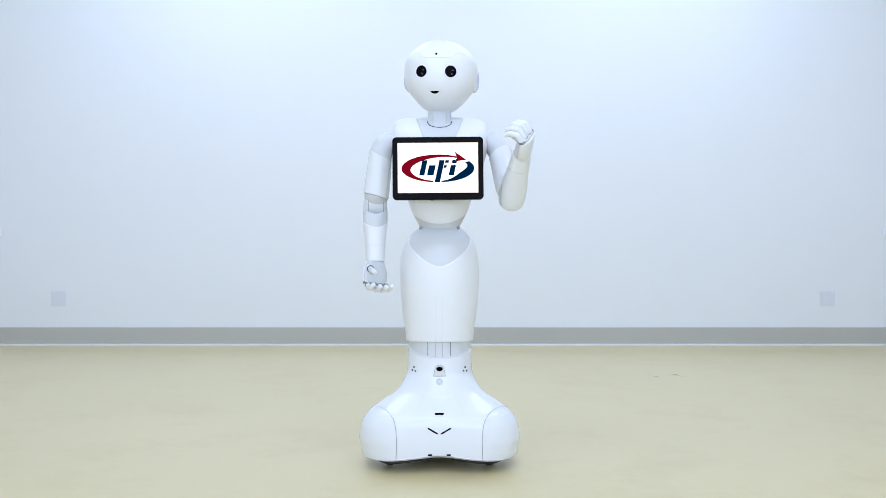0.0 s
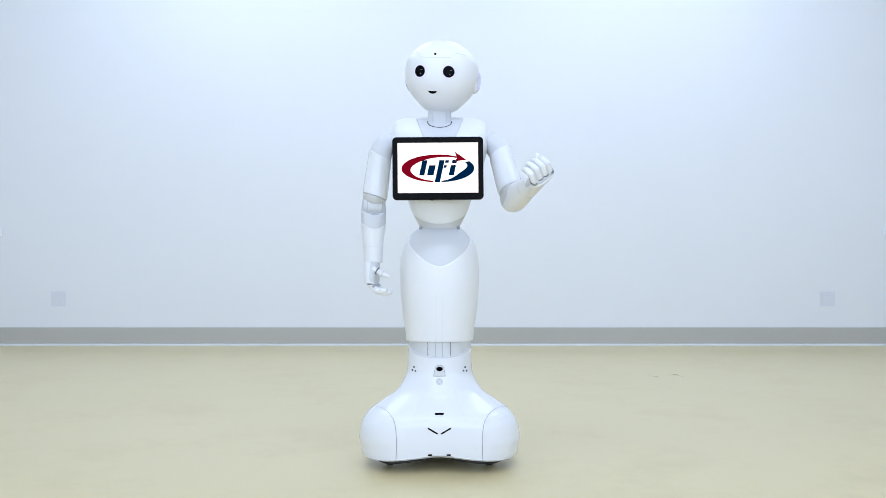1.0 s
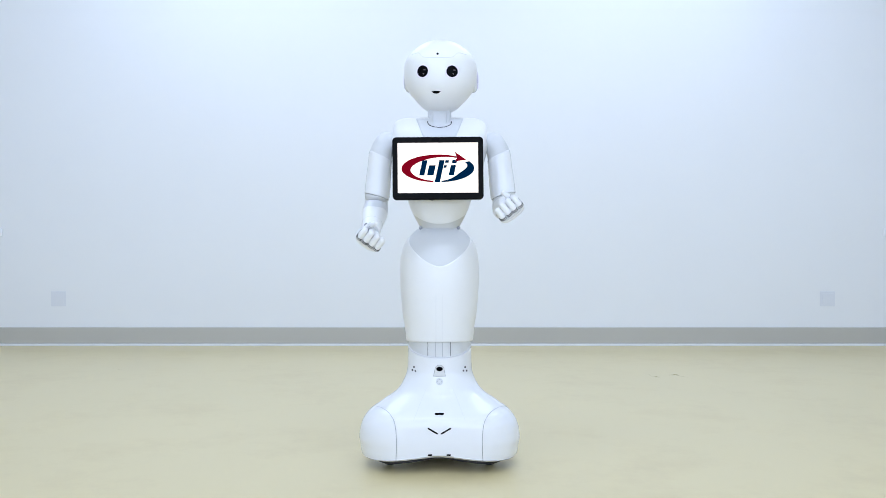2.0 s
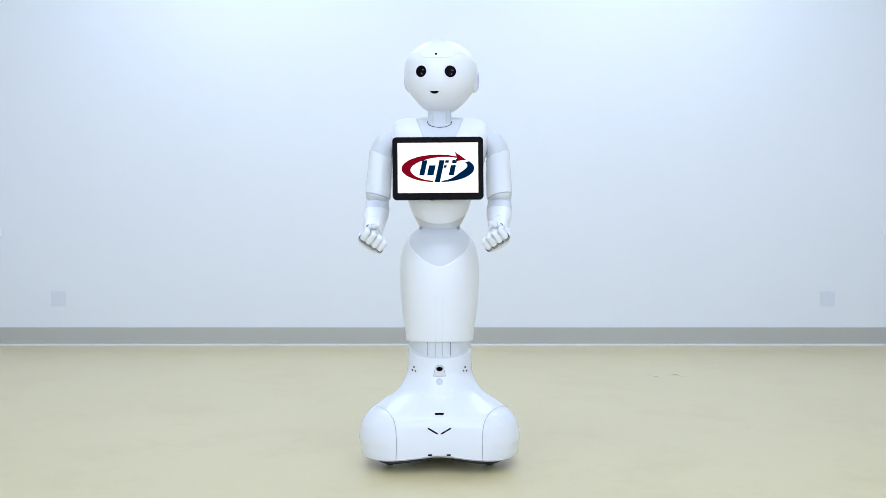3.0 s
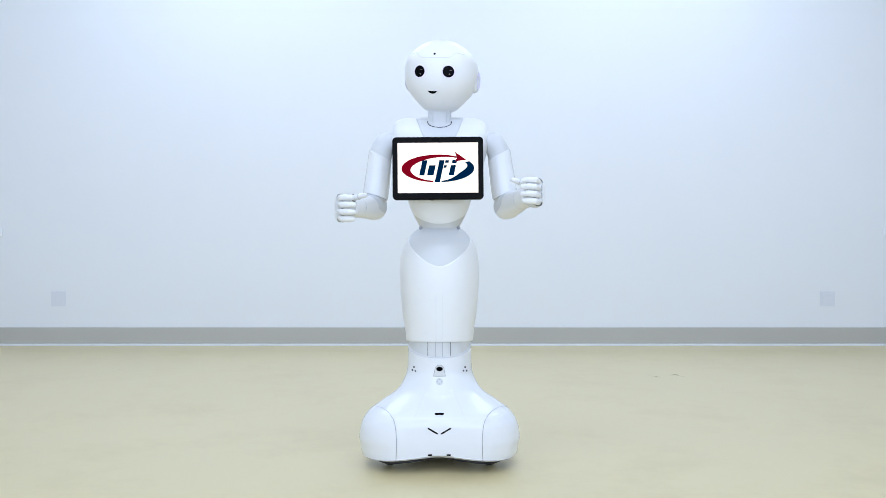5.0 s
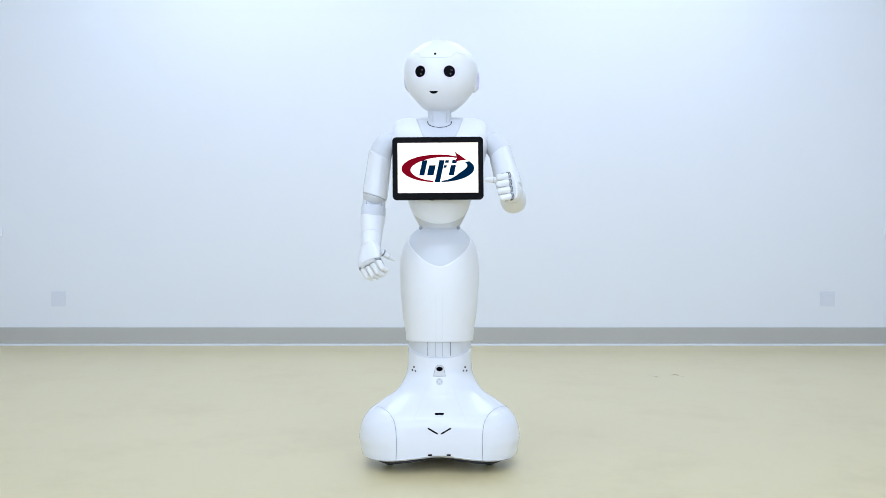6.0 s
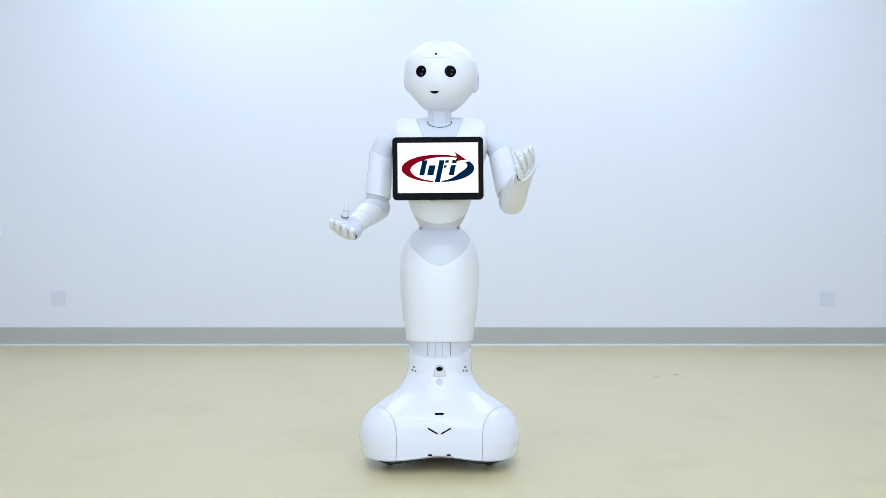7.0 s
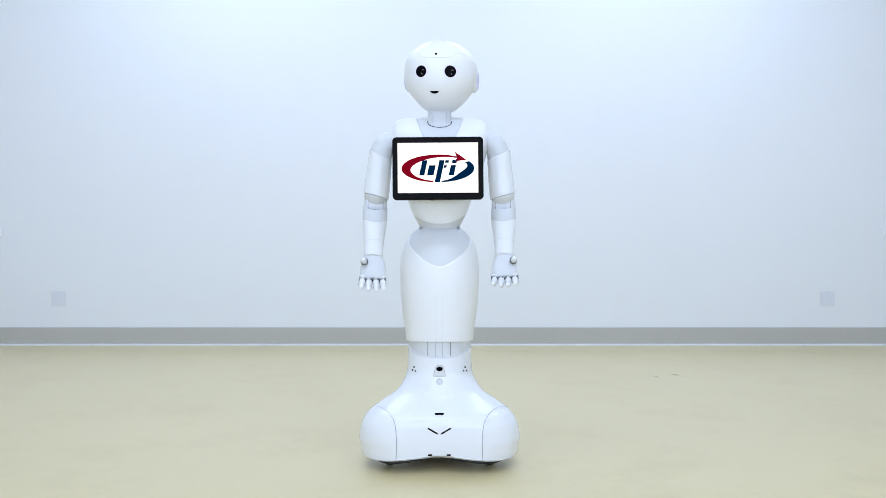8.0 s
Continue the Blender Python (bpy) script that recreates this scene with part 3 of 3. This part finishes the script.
def arm_parts(side):
    arm = Arm(side)
    # upper arm: hangs down -z from the shoulder
    shoulder_base = oval(((-0.176, 0.024, 0.024, 0.024), (-0.168, 0.031, 0.031, 0.031), (-0.150, 0.0362, 0.036, 0.036), (-0.12, 0.0362, 0.036, 0.036), (-0.07, 0.0345, 0.036, 0.036),
                 (-0.02, 0.0335, 0.037, 0.037), (0.0, 0.033, 0.036, 0.036), (0.015, 0.030, 0.033, 0.033), (0.025, 0.024, 0.026, 0.026), (0.032, 0.012, 0.013, 0.013), (0.034, 0.004, 0.004, 0.004)), 2.2)
    def surf(a, z):
        x, y = shoulder_base(a, z)
        k = min(1.0, max(0.0, (z + 0.035) / 0.065))
        return x * (1 + 0.12 * k) - side * 0.017 * k * k * (3 - 2 * k), y

    def cuff_line(a):
        return -0.1525 - 0.003 * math.sin(a) + 0.0068 * side * math.cos(a)

    cap_edge = lambda a: -0.0335 + 0.0120 * side * math.cos(a)
    arm.upper = part("upper_arm", shell(surf, cuff_line, cap_edge, 20, 48, 0, 0.0018), M_WHITE, robot, "white upper arm sleeve")
    part("shoulder_cap", shell(surf, lambda a: cap_edge(a) - 0.004, 0.034, 16, 48, 0.0010, 0.001), M_GREY, arm.upper, "pale grey shoulder cap")
    part("elbow_cuff", shell(surf, -0.176, lambda a: cuff_line(a) - 0.0005, 8, 48, 0.0010, 0.002), M_BAND, arm.upper, "pale grey elbow cuff")
    part("elbow_gap", shell(lambda a, z: (0.024 * math.cos(a), 0.024 * math.sin(a)), -0.1785, -0.170, 3, 32), M_SEAM, arm.upper, "dark gap under the elbow cuff")
    # forearm: hangs down -z from the elbow
    fs = oval(((-0.172, 0.022, 0.021, 0.021), (-0.157, 0.0262, 0.0245, 0.0245), (-0.12, 0.0278, 0.027, 0.027), (-0.08, 0.0318, 0.0315, 0.031), (-0.035, 0.0365, 0.036, 0.035),
               (-0.012, 0.0365, 0.036, 0.038), (0.006, 0.0355, 0.036, 0.0375), (0.020, 0.030, 0.028, 0.031), (0.030, 0.019, 0.018, 0.019), (0.0355, 0.004, 0.004, 0.004)), 2.2)

    def open_edge(a):
        k = min(1.0, max(0.0, (math.sin(a) + 0.05) / 0.75))
        dip = max(0.0, -math.sin(a)) ** 2
        return -0.049 - 0.017 * dip + 0.084 * k * k * (3 - 2 * k)

    def cuff_edge(a):
        k = max(0.0, -math.sin(a)) ** 3
        j = min(1.0, max(0.0, (math.sin(a) + 0.3) / 0.8))
        return -0.015 - 0.012 * k + 0.043 * j * j * (3 - 2 * j)

    arm.fore = part("forearm", shell(fs, -0.162, open_edge, 28, 56, 0, 0.0015, hollow=0.07), M_MATT, robot, "white forearm sleeve")
    part("forearm_cuff", shell(fs, -0.07, cuff_edge, 10, 48, 0.0012, 0.0025, hollow=0.02), M_GREY, arm.fore, "pale grey cuff")
    barrel = pose(0, 0, 0, 0, 90, 0)
    bm = bmesh.new()
    shell(lambda a, x: ((0.0270 - 60 * max(0.0, abs(x) - 0.020) ** 2) * math.cos(a), (0.0265 - 60 * max(0.0, abs(x) - 0.020) ** 2) * math.sin(a)), -0.0325, 0.0325, 14, 40, 0, 0.002, bm)
    bmesh.ops.transform(bm, matrix=barrel, verts=bm.verts)
    joint = part("elbow_joint", bm, M_GREY, arm.fore, "pale grey barrel of the elbow")
    for x in (-0.0215, 0.0215):
        part("joint_seam", hoop(bmesh.new(), 0.0269, 0.0005, barrel @ pose(0, 0, x), around=32), M_JOINT, joint)
    part("joint_gap", shell(fs, -0.06, lambda a: cuff_edge(a) + 0.0014 - 0.010 * (1 - max(0.0, -math.sin(a)) ** 2), 8, 40, 0.0036, 0.001, hollow=0.02), M_DARK, arm.fore, "dark gap below the elbow joint")
    part("wrist_seam", hoop(bmesh.new(), 0.0279, 0.0006, pose(0, 0, -0.117) @ Matrix.Diagonal((1.025, 0.995, 1, 1)), around=40), M_GREY, arm.fore)
    # palm, with the back of it on +y
    ps = oval(((-0.068, 0.030, 0.011, 0.011), (-0.060, 0.0345, 0.0145, 0.0145), (-0.040, 0.0360, 0.017, 0.0165), (-0.016, 0.0315, 0.018, 0.0175), (-0.002, 0.0255, 0.018, 0.0185), (0.012, 0.0205, 0.016, 0.017)), 2.5)
    arm.palm = part("palm", shell(ps, -0.068, 0.012, 14, 40, 0.0, 0.003), M_GREY, robot, "pale grey palm")

    def back(a, z):
        x, y = ps(a, z)
        return x * 1.05, (y * 1.16 + 0.002 if y > 0 else y * 0.10 + 0.001)
    part("palm_cover", shell(back, -0.063, 0.004, 14, 40, 0.0, 0.003), M_MATT, arm.palm, "white cover over the back of the palm")
    sizes = ((0.86, -0.0270), (1.0, -0.0092), (1.0, 0.0092), (0.9, 0.0270))
    for size, x in sizes:
        segs = []
        for k, (length, r0, r1) in enumerate(((0.026, 0.0090, 0.0086), (0.0195, 0.0084, 0.0079), (0.013, 0.0078, 0.0068))):
            bm = capsule(bmesh.new(), r0, r1, length * size, start=-0.001)
            if k == 0:
                hoop(bm, r0 + 0.0006, 0.0010, pose(0, 0.001, -0.0030, 36), 1, 20)
                hoop(bm, r0 + 0.0006, 0.0008, pose(0, 0.001, 0.0010, 36), 1, 20)
                for z in (-0.0125, -0.0165):
                    hoop(bm, r0 + 0.0002, 0.0009, pose(0, 0, z, -24), 1, 14, math.pi, 2 * math.pi)
            else:
                hoop(bm, r0 + 0.0002, 0.0007, pose(0, 0, -0.0015, -20), 1, 12, math.pi, 2 * math.pi)
            seg = part("finger_segment", bm, (M_MATT, M_DARK if k == 0 else M_JOINT), arm.palm)
            segs.append((seg, length * size))
        arm.fingers.append((Vector((x, -0.001, -0.064 + abs(x) * 0.10)), segs))
    arm.thumb = []
    for k, (length, r0, r1) in enumerate(((0.026, 0.0088, 0.0080), (0.020, 0.0080, 0.0062))):
        bm = capsule(bmesh.new(), r0, r1, length)
        hoop(bm, r0 + 0.0004, 0.0013 if k == 0 else 0.0005, pose(0, 0, -0.0115 if k == 0 else -0.001), 1, 20)
        arm.thumb.append((part("thumb_segment", bm, (M_MATT, M_DARK if k == 0 else M_SEAM), arm.palm), length))
    return arm


right_arm, left_arm = arm_parts(-1), arm_parts(1)


def frame_of(down, back):
    """A turn whose -z runs along down and whose +y is as near to back as it can be."""
    z = -down.normalized()
    y = (back - z * back.dot(z)).normalized()
    x = y.cross(z)
    return Matrix((x, y, z)).transposed().to_4x4()


def move_arm(arm):
    """Keys the pieces of an arm along the poses that it holds."""
    times = [0.1 * k for k in range(81)]
    upper, fore, palm = [], [], []
    finger_rows = {}
    for t in times:
        v = cubic(arm.poses, t)
        u, f, n, curl = Vector(v[0:3]).normalized(), Vector(v[3:6]).normalized(), Vector(v[6:9]), v[9]
        elbow = arm.shoulder + u * arm.LENGTH
        wrist = elbow + f * arm.WRIST
        upper.append((t, Matrix.Translation(arm.shoulder) @ frame_of(u, Vector((0, 1, 0.2)))))
        # the back of the forearm looks away from the bend of the elbow
        fore.append((t, Matrix.Translation(elbow) @ frame_of(f, u + Vector((0, 0.6, 0)) * max(0.0, u.dot(f)) ** 2)))
        palm.append((t, Matrix.Translation(wrist) @ frame_of(f, -n)))
        c = max(0.0, min(1.0, curl))
        for at, segs in arm.fingers:
            spread = at.x * 220 * (1 - c)
            m = Matrix.Translation(at) @ pose(0, 0, 0, 0, -spread, 0)
            for k, (seg, length) in enumerate(segs):
                m = m @ pose(0, 0, 0, -(92, 98, 62)[k] * c, 0, 0)
                finger_rows.setdefault(seg.name, (seg, []))[1].append((t, m.copy()))
                m = m @ pose(0, 0, -length)
        d = Vector((arm.side * v[10], -0.95, v[11]))
        m = Matrix.Translation(Vector((arm.side * 0.024, -0.010, -0.020))) @ frame_of(d, Vector((0, 0, 1)))
        for k, (seg, length) in enumerate(arm.thumb):
            if k:
                m = m @ pose(0, 0, -0.029, 8, 0, 0)
            finger_rows.setdefault(seg.name, (seg, []))[1].append((t, m.copy()))
    walk(arm.upper, upper)
    walk(arm.fore, fore)
    walk(arm.palm, palm)
    for seg, rows in finger_rows.values():
        walk(seg, rows[::2])


def motions():
    right_arm.hold(0.00, (-0.104, 0.011, -0.994), (0.011, -0.204, -0.979), (0.500, -0.850, 0.000), 0.45, 0.10)
    right_arm.hold(0.30, (-0.122, 0.010, -0.993), (0.015, -0.060, -0.998), (0.800, -0.500, 0.000), 0.45, 0.10)
    right_arm.hold(0.50, (-0.130, 0.009, -0.991), (-0.006, -0.064, -0.998), (1.000, -0.250, 0.000), 0.40, 0.10)
    right_arm.hold(1.00, (-0.130, 0.009, -0.991), (-0.006, -0.064, -0.998), (1.000, -0.200, 0.000), 0.40, 0.10)
    right_arm.hold(1.15, (-0.119, 0.009, -0.993), (0.109, -0.378, -0.919), (0.900, -0.400, 0.000), 0.45, 0.10)
    right_arm.hold(1.30, (-0.093, 0.011, -0.996), (0.117, -0.610, -0.784), (0.600, -0.700, 0.300), 0.60, 0.20)
    right_arm.hold(1.40, (-0.102, 0.010, -0.995), (0.039, -0.798, -0.601), (0.500, -0.600, 0.600), 0.80, -1.00)
    right_arm.hold(1.50, (-0.096, 0.012, -0.995), (-0.005, -0.839, -0.544), (0.550, -0.200, 0.800), 1.00, -0.25, -0.60)
    right_arm.hold(1.70, (-0.096, 0.013, -0.995), (-0.035, -0.895, -0.445), (0.600, -0.200, 0.800), 1.00, -0.25, -0.60)
    right_arm.hold(2.80, (-0.064, -0.075, -0.995), (-0.022, -0.885, -0.465), (0.600, -0.200, 0.800), 1.00, -0.25, -0.60)
    right_arm.hold(3.60, (-0.064, -0.075, -0.995), (-0.023, -0.881, -0.472), (0.600, -0.200, 0.800), 1.00, -0.25, -0.60)
    right_arm.hold(3.80, (-0.074, -0.068, -0.995), (-0.017, -0.942, -0.334), (0.600, -0.200, 0.800), 1.00, -0.25, -0.60)
    right_arm.hold(4.00, (-0.096, 0.012, -0.995), (-0.068, -0.993, -0.101), (0.700, -0.200, 0.700), 1.00, -0.25, -0.60)
    right_arm.hold(4.10, (-0.122, 0.010, -0.993), (-0.129, -0.986, 0.110), (0.800, -0.200, 0.500), 1.00, -0.25, -0.60)
    right_arm.hold(4.20, (-0.129, -0.157, -0.979), (-0.187, -0.955, 0.231), (0.900, -0.200, 0.300), 1.00, 0.48)
    right_arm.hold(4.40, (-0.142, -0.229, -0.963), (-0.276, -0.926, 0.257), (0.950, -0.250, 0.320), 1.00, 0.48)
    right_arm.hold(4.50, (-0.129, -0.157, -0.979), (-0.348, -0.918, 0.192), (0.950, -0.300, 0.320), 0.95, 0.48)
    right_arm.hold(4.60, (-0.115, 0.012, -0.993), (-0.405, -0.904, 0.140), (0.700, -0.700, 0.150), 0.50, 0.40)
    right_arm.hold(4.70, (-0.113, 0.011, -0.994), (-0.413, -0.907, 0.085), (0.350, -0.900, 0.100), 0.28, 0.40)
    right_arm.hold(5.20, (-0.122, 0.010, -0.993), (-0.277, -0.954, -0.116), (0.900, -0.100, -0.100), 0.50, 0.10)
    right_arm.hold(5.80, (-0.141, 0.010, -0.990), (-0.128, -0.907, -0.401), (0.800, 0.300, -0.450), 0.42, 0.10)
    right_arm.hold(6.00, (-0.130, 0.009, -0.991), (0.005, -0.694, -0.720), (0.600, 0.750, -0.300), 0.55, 0.20)
    right_arm.hold(6.20, (-0.130, 0.009, -0.991), (0.027, -0.709, -0.705), (0.650, 0.750, -0.250), 0.50, 0.10)
    right_arm.hold(6.30, (-0.131, 0.010, -0.991), (-0.021, -0.797, -0.604), (0.700, 0.600, 0.000), 0.50, 0.10)
    right_arm.hold(6.40, (-0.114, 0.011, -0.993), (-0.167, -0.879, -0.447), (1.000, 0.000, 0.200), 0.45, 0.10)
    right_arm.hold(6.50, (-0.078, 0.014, -0.997), (-0.268, -0.865, -0.424), (0.600, -0.500, 0.600), 0.32, 0.10)
    right_arm.hold(6.60, (-0.069, 0.014, -0.997), (-0.329, -0.881, -0.340), (0.250, -0.550, 0.820), 0.26, 0.10)
    right_arm.hold(7.05, (-0.069, 0.014, -0.997), (-0.335, -0.887, -0.319), (0.250, -0.550, 0.820), 0.26, 0.10)
    right_arm.hold(7.20, (-0.078, 0.014, -0.997), (-0.210, -0.891, -0.403), (0.300, -0.500, 0.800), 0.42, 0.10)
    right_arm.hold(7.30, (-0.078, 0.014, -0.997), (-0.108, -0.867, -0.486), (0.300, -0.600, 0.700), 0.55, -1.00)
    right_arm.hold(7.40, (-0.087, 0.013, -0.996), (0.004, -0.789, -0.614), (0.300, -0.800, 0.500), 0.65, -1.00)
    right_arm.hold(7.50, (-0.087, 0.013, -0.996), (0.068, -0.702, -0.709), (0.350, -0.900, 0.300), 0.62, -1.00)
    right_arm.hold(7.60, (-0.086, 0.012, -0.996), (0.063, -0.638, -0.768), (0.350, -0.900, 0.100), 0.55, -1.00)
    right_arm.hold(7.80, (-0.095, 0.012, -0.995), (0.012, -0.600, -0.800), (0.300, -0.900, 0.000), 0.34, 0.10, -0.45)
    right_arm.hold(8.00, (-0.103, 0.011, -0.995), (-0.004, -0.450, -0.893), (0.100, -1.000, 0.000), 0.20, 0.10, -0.36)
    left_arm.hold(0.00, (0.189, -0.451, -0.872), (0.118, -0.700, 0.704), (-0.800, 0.100, 0.500), 0.52, 0.20)
    left_arm.hold(0.20, (0.187, -0.467, -0.864), (0.127, -0.670, 0.731), (-0.800, 0.100, 0.500), 0.54, 0.20)
    left_arm.hold(0.40, (0.185, -0.497, -0.848), (0.205, -0.778, 0.594), (-0.680, 0.220, 0.500), 0.52, 0.20)
    left_arm.hold(0.50, (0.192, -0.522, -0.831), (0.230, -0.862, 0.452), (-0.650, 0.250, 0.550), 0.36, 0.40, -0.05)
    left_arm.hold(0.60, (0.213, -0.472, -0.856), (0.245, -0.911, 0.332), (-0.620, 0.200, 0.600), 0.46, 0.30, -0.05)
    left_arm.hold(0.80, (0.217, -0.422, -0.880), (0.271, -0.934, 0.233), (-0.580, 0.200, 0.700), 0.60, 0.45, -0.1)
    left_arm.hold(1.05, (0.217, -0.422, -0.880), (0.264, -0.937, 0.227), (-0.580, 0.200, 0.700), 0.60, 0.45, -0.1)
    left_arm.hold(1.20, (0.190, -0.315, -0.930), (0.241, -0.950, 0.198), (-0.500, 0.100, 0.750), 0.60, 0.45, -0.1)
    left_arm.hold(1.40, (0.159, -0.252, -0.955), (0.189, -0.967, 0.173), (-0.550, 0.000, 0.750), 0.90, -1.00)
    left_arm.hold(1.50, (0.143, -0.229, -0.963), (0.163, -0.975, 0.153), (-0.600, 0.000, 0.750), 1.00, -0.25, -0.60)
    left_arm.hold(1.70, (0.134, -0.093, -0.987), (0.083, -0.994, 0.068), (-0.600, 0.000, 0.750), 1.00, -0.25, -0.60)
    left_arm.hold(2.20, (0.083, -0.059, -0.995), (-0.007, -0.983, -0.184), (-0.600, -0.100, 0.800), 1.00, -0.25, -0.60)
    left_arm.hold(2.80, (0.024, -0.154, -0.988), (-0.073, -0.887, -0.456), (-0.600, -0.200, 0.800), 1.00, -0.25, -0.60)
    left_arm.hold(3.60, (0.024, -0.154, -0.988), (-0.073, -0.887, -0.456), (-0.600, -0.200, 0.800), 1.00, -0.25, -0.60)
    left_arm.hold(3.80, (0.028, -0.091, -0.995), (-0.083, -0.939, -0.334), (-0.600, -0.200, 0.800), 1.00, -0.25, -0.60)
    left_arm.hold(4.00, (0.060, 0.015, -0.998), (0.009, -0.994, -0.112), (-0.700, -0.200, 0.700), 1.00, -0.25, -0.60)
    left_arm.hold(4.10, (0.086, 0.013, -0.996), (0.042, -0.997, 0.071), (-0.800, -0.200, 0.500), 1.00, -0.25, -0.60)
    left_arm.hold(4.20, (0.105, 0.013, -0.994), (0.131, -0.965, 0.229), (-0.900, -0.200, 0.300), 1.00, 0.48)
    left_arm.hold(4.40, (0.121, -0.163, -0.979), (0.176, -0.933, 0.313), (-0.950, -0.250, 0.320), 1.00, 0.48)
    left_arm.hold(4.50, (0.139, -0.149, -0.979), (0.258, -0.920, 0.294), (-0.950, -0.300, 0.320), 0.95, 0.48)
    left_arm.hold(4.60, (0.134, -0.093, -0.987), (0.321, -0.924, 0.206), (-0.700, -0.700, 0.150), 0.50, 0.40)
    left_arm.hold(4.70, (0.122, 0.011, -0.992), (0.376, -0.914, 0.153), (-0.350, -0.900, 0.100), 0.28, 0.40)
    left_arm.hold(5.20, (0.149, -0.141, -0.979), (0.269, -0.953, 0.143), (-0.950, -0.200, 0.100), 0.70, 0.20)
    left_arm.hold(5.80, (0.181, -0.320, -0.930), (0.118, -0.985, 0.129), (-1.000, 0.000, 0.000), 0.95, 0.20)
    left_arm.hold(6.00, (0.220, -0.384, -0.897), (-0.106, -0.985, 0.133), (-0.950, 0.100, -0.150), 1.00, 0.20)
    left_arm.hold(6.20, (0.209, -0.408, -0.889), (-0.184, -0.961, 0.206), (-0.950, 0.100, -0.200), 1.00, 0.20)
    left_arm.hold(6.40, (0.211, -0.389, -0.897), (-0.062, -0.933, 0.356), (-0.800, 0.300, 0.100), 0.90, 0.20)
    left_arm.hold(6.50, (0.202, -0.394, -0.897), (-0.002, -0.937, 0.348), (-0.850, 0.220, 0.220), 0.75, 0.20)
    left_arm.hold(6.60, (0.194, -0.378, -0.905), (0.060, -0.930, 0.363), (-0.780, 0.200, 0.400), 0.34, 0.40, 0.0)
    left_arm.hold(6.80, (0.195, -0.357, -0.913), (0.114, -0.924, 0.365), (-0.750, 0.150, 0.500), 0.13, 0.50, 0.0)
    left_arm.hold(7.00, (0.195, -0.357, -0.913), (0.107, -0.933, 0.344), (-0.750, 0.150, 0.500), 0.13, 0.50, 0.0)
    left_arm.hold(7.10, (0.188, -0.339, -0.922), (0.091, -0.974, 0.209), (-0.600, 0.200, 0.600), 0.50, 0.10)
    left_arm.hold(7.20, (0.177, -0.240, -0.954), (0.038, -0.999, 0.004), (-0.500, 0.100, 0.800), 0.80, -1.00)
    left_arm.hold(7.30, (0.158, 0.009, -0.987), (-0.004, -0.986, -0.169), (-0.500, -0.200, 0.800), 0.90, -1.00)
    left_arm.hold(7.40, (0.112, 0.012, -0.994), (0.007, -0.895, -0.447), (-0.400, -0.600, 0.700), 0.85, -1.00)
    left_arm.hold(7.50, (0.104, 0.012, -0.995), (-0.021, -0.793, -0.608), (-0.400, -0.800, 0.400), 0.75, -1.00)
    left_arm.hold(7.60, (0.095, 0.013, -0.995), (-0.064, -0.717, -0.695), (-0.500, -0.800, 0.200), 0.65, -1.00)
    left_arm.hold(7.80, (0.095, 0.013, -0.995), (-0.054, -0.620, -0.782), (-0.300, -0.900, 0.000), 0.36, 0.10, -0.50)
    left_arm.hold(8.00, (0.095, 0.013, -0.995), (-0.012, -0.490, -0.871), (-0.100, -1.000, 0.000), 0.24, 0.10, -0.42)
    move_arm(right_arm)
    move_arm(left_arm)
    turns = ((0.0, 8, 0.5), (0.5, 8, 0.5), (1.0, 12.5, 2.4), (1.5, 4.5, 0), (2.2, 6, 0), (3.0, 8.5, 0.5), (3.5, 8.5, 0.5), (4.0, 10.5, 0.8), (4.5, 12.5, 2.4), (5.2, 12, 1.2), (6.0, 10, 0.5), (6.5, 11, 0.8), (7.0, 8.5, 0.5), (8.0, 8.5, 0.5))
    walk(head, [(t, pose(0.0015, 0, HEAD_Z, 0, roll + 1, -yaw)) for t, yaw, roll in turns])


motions()
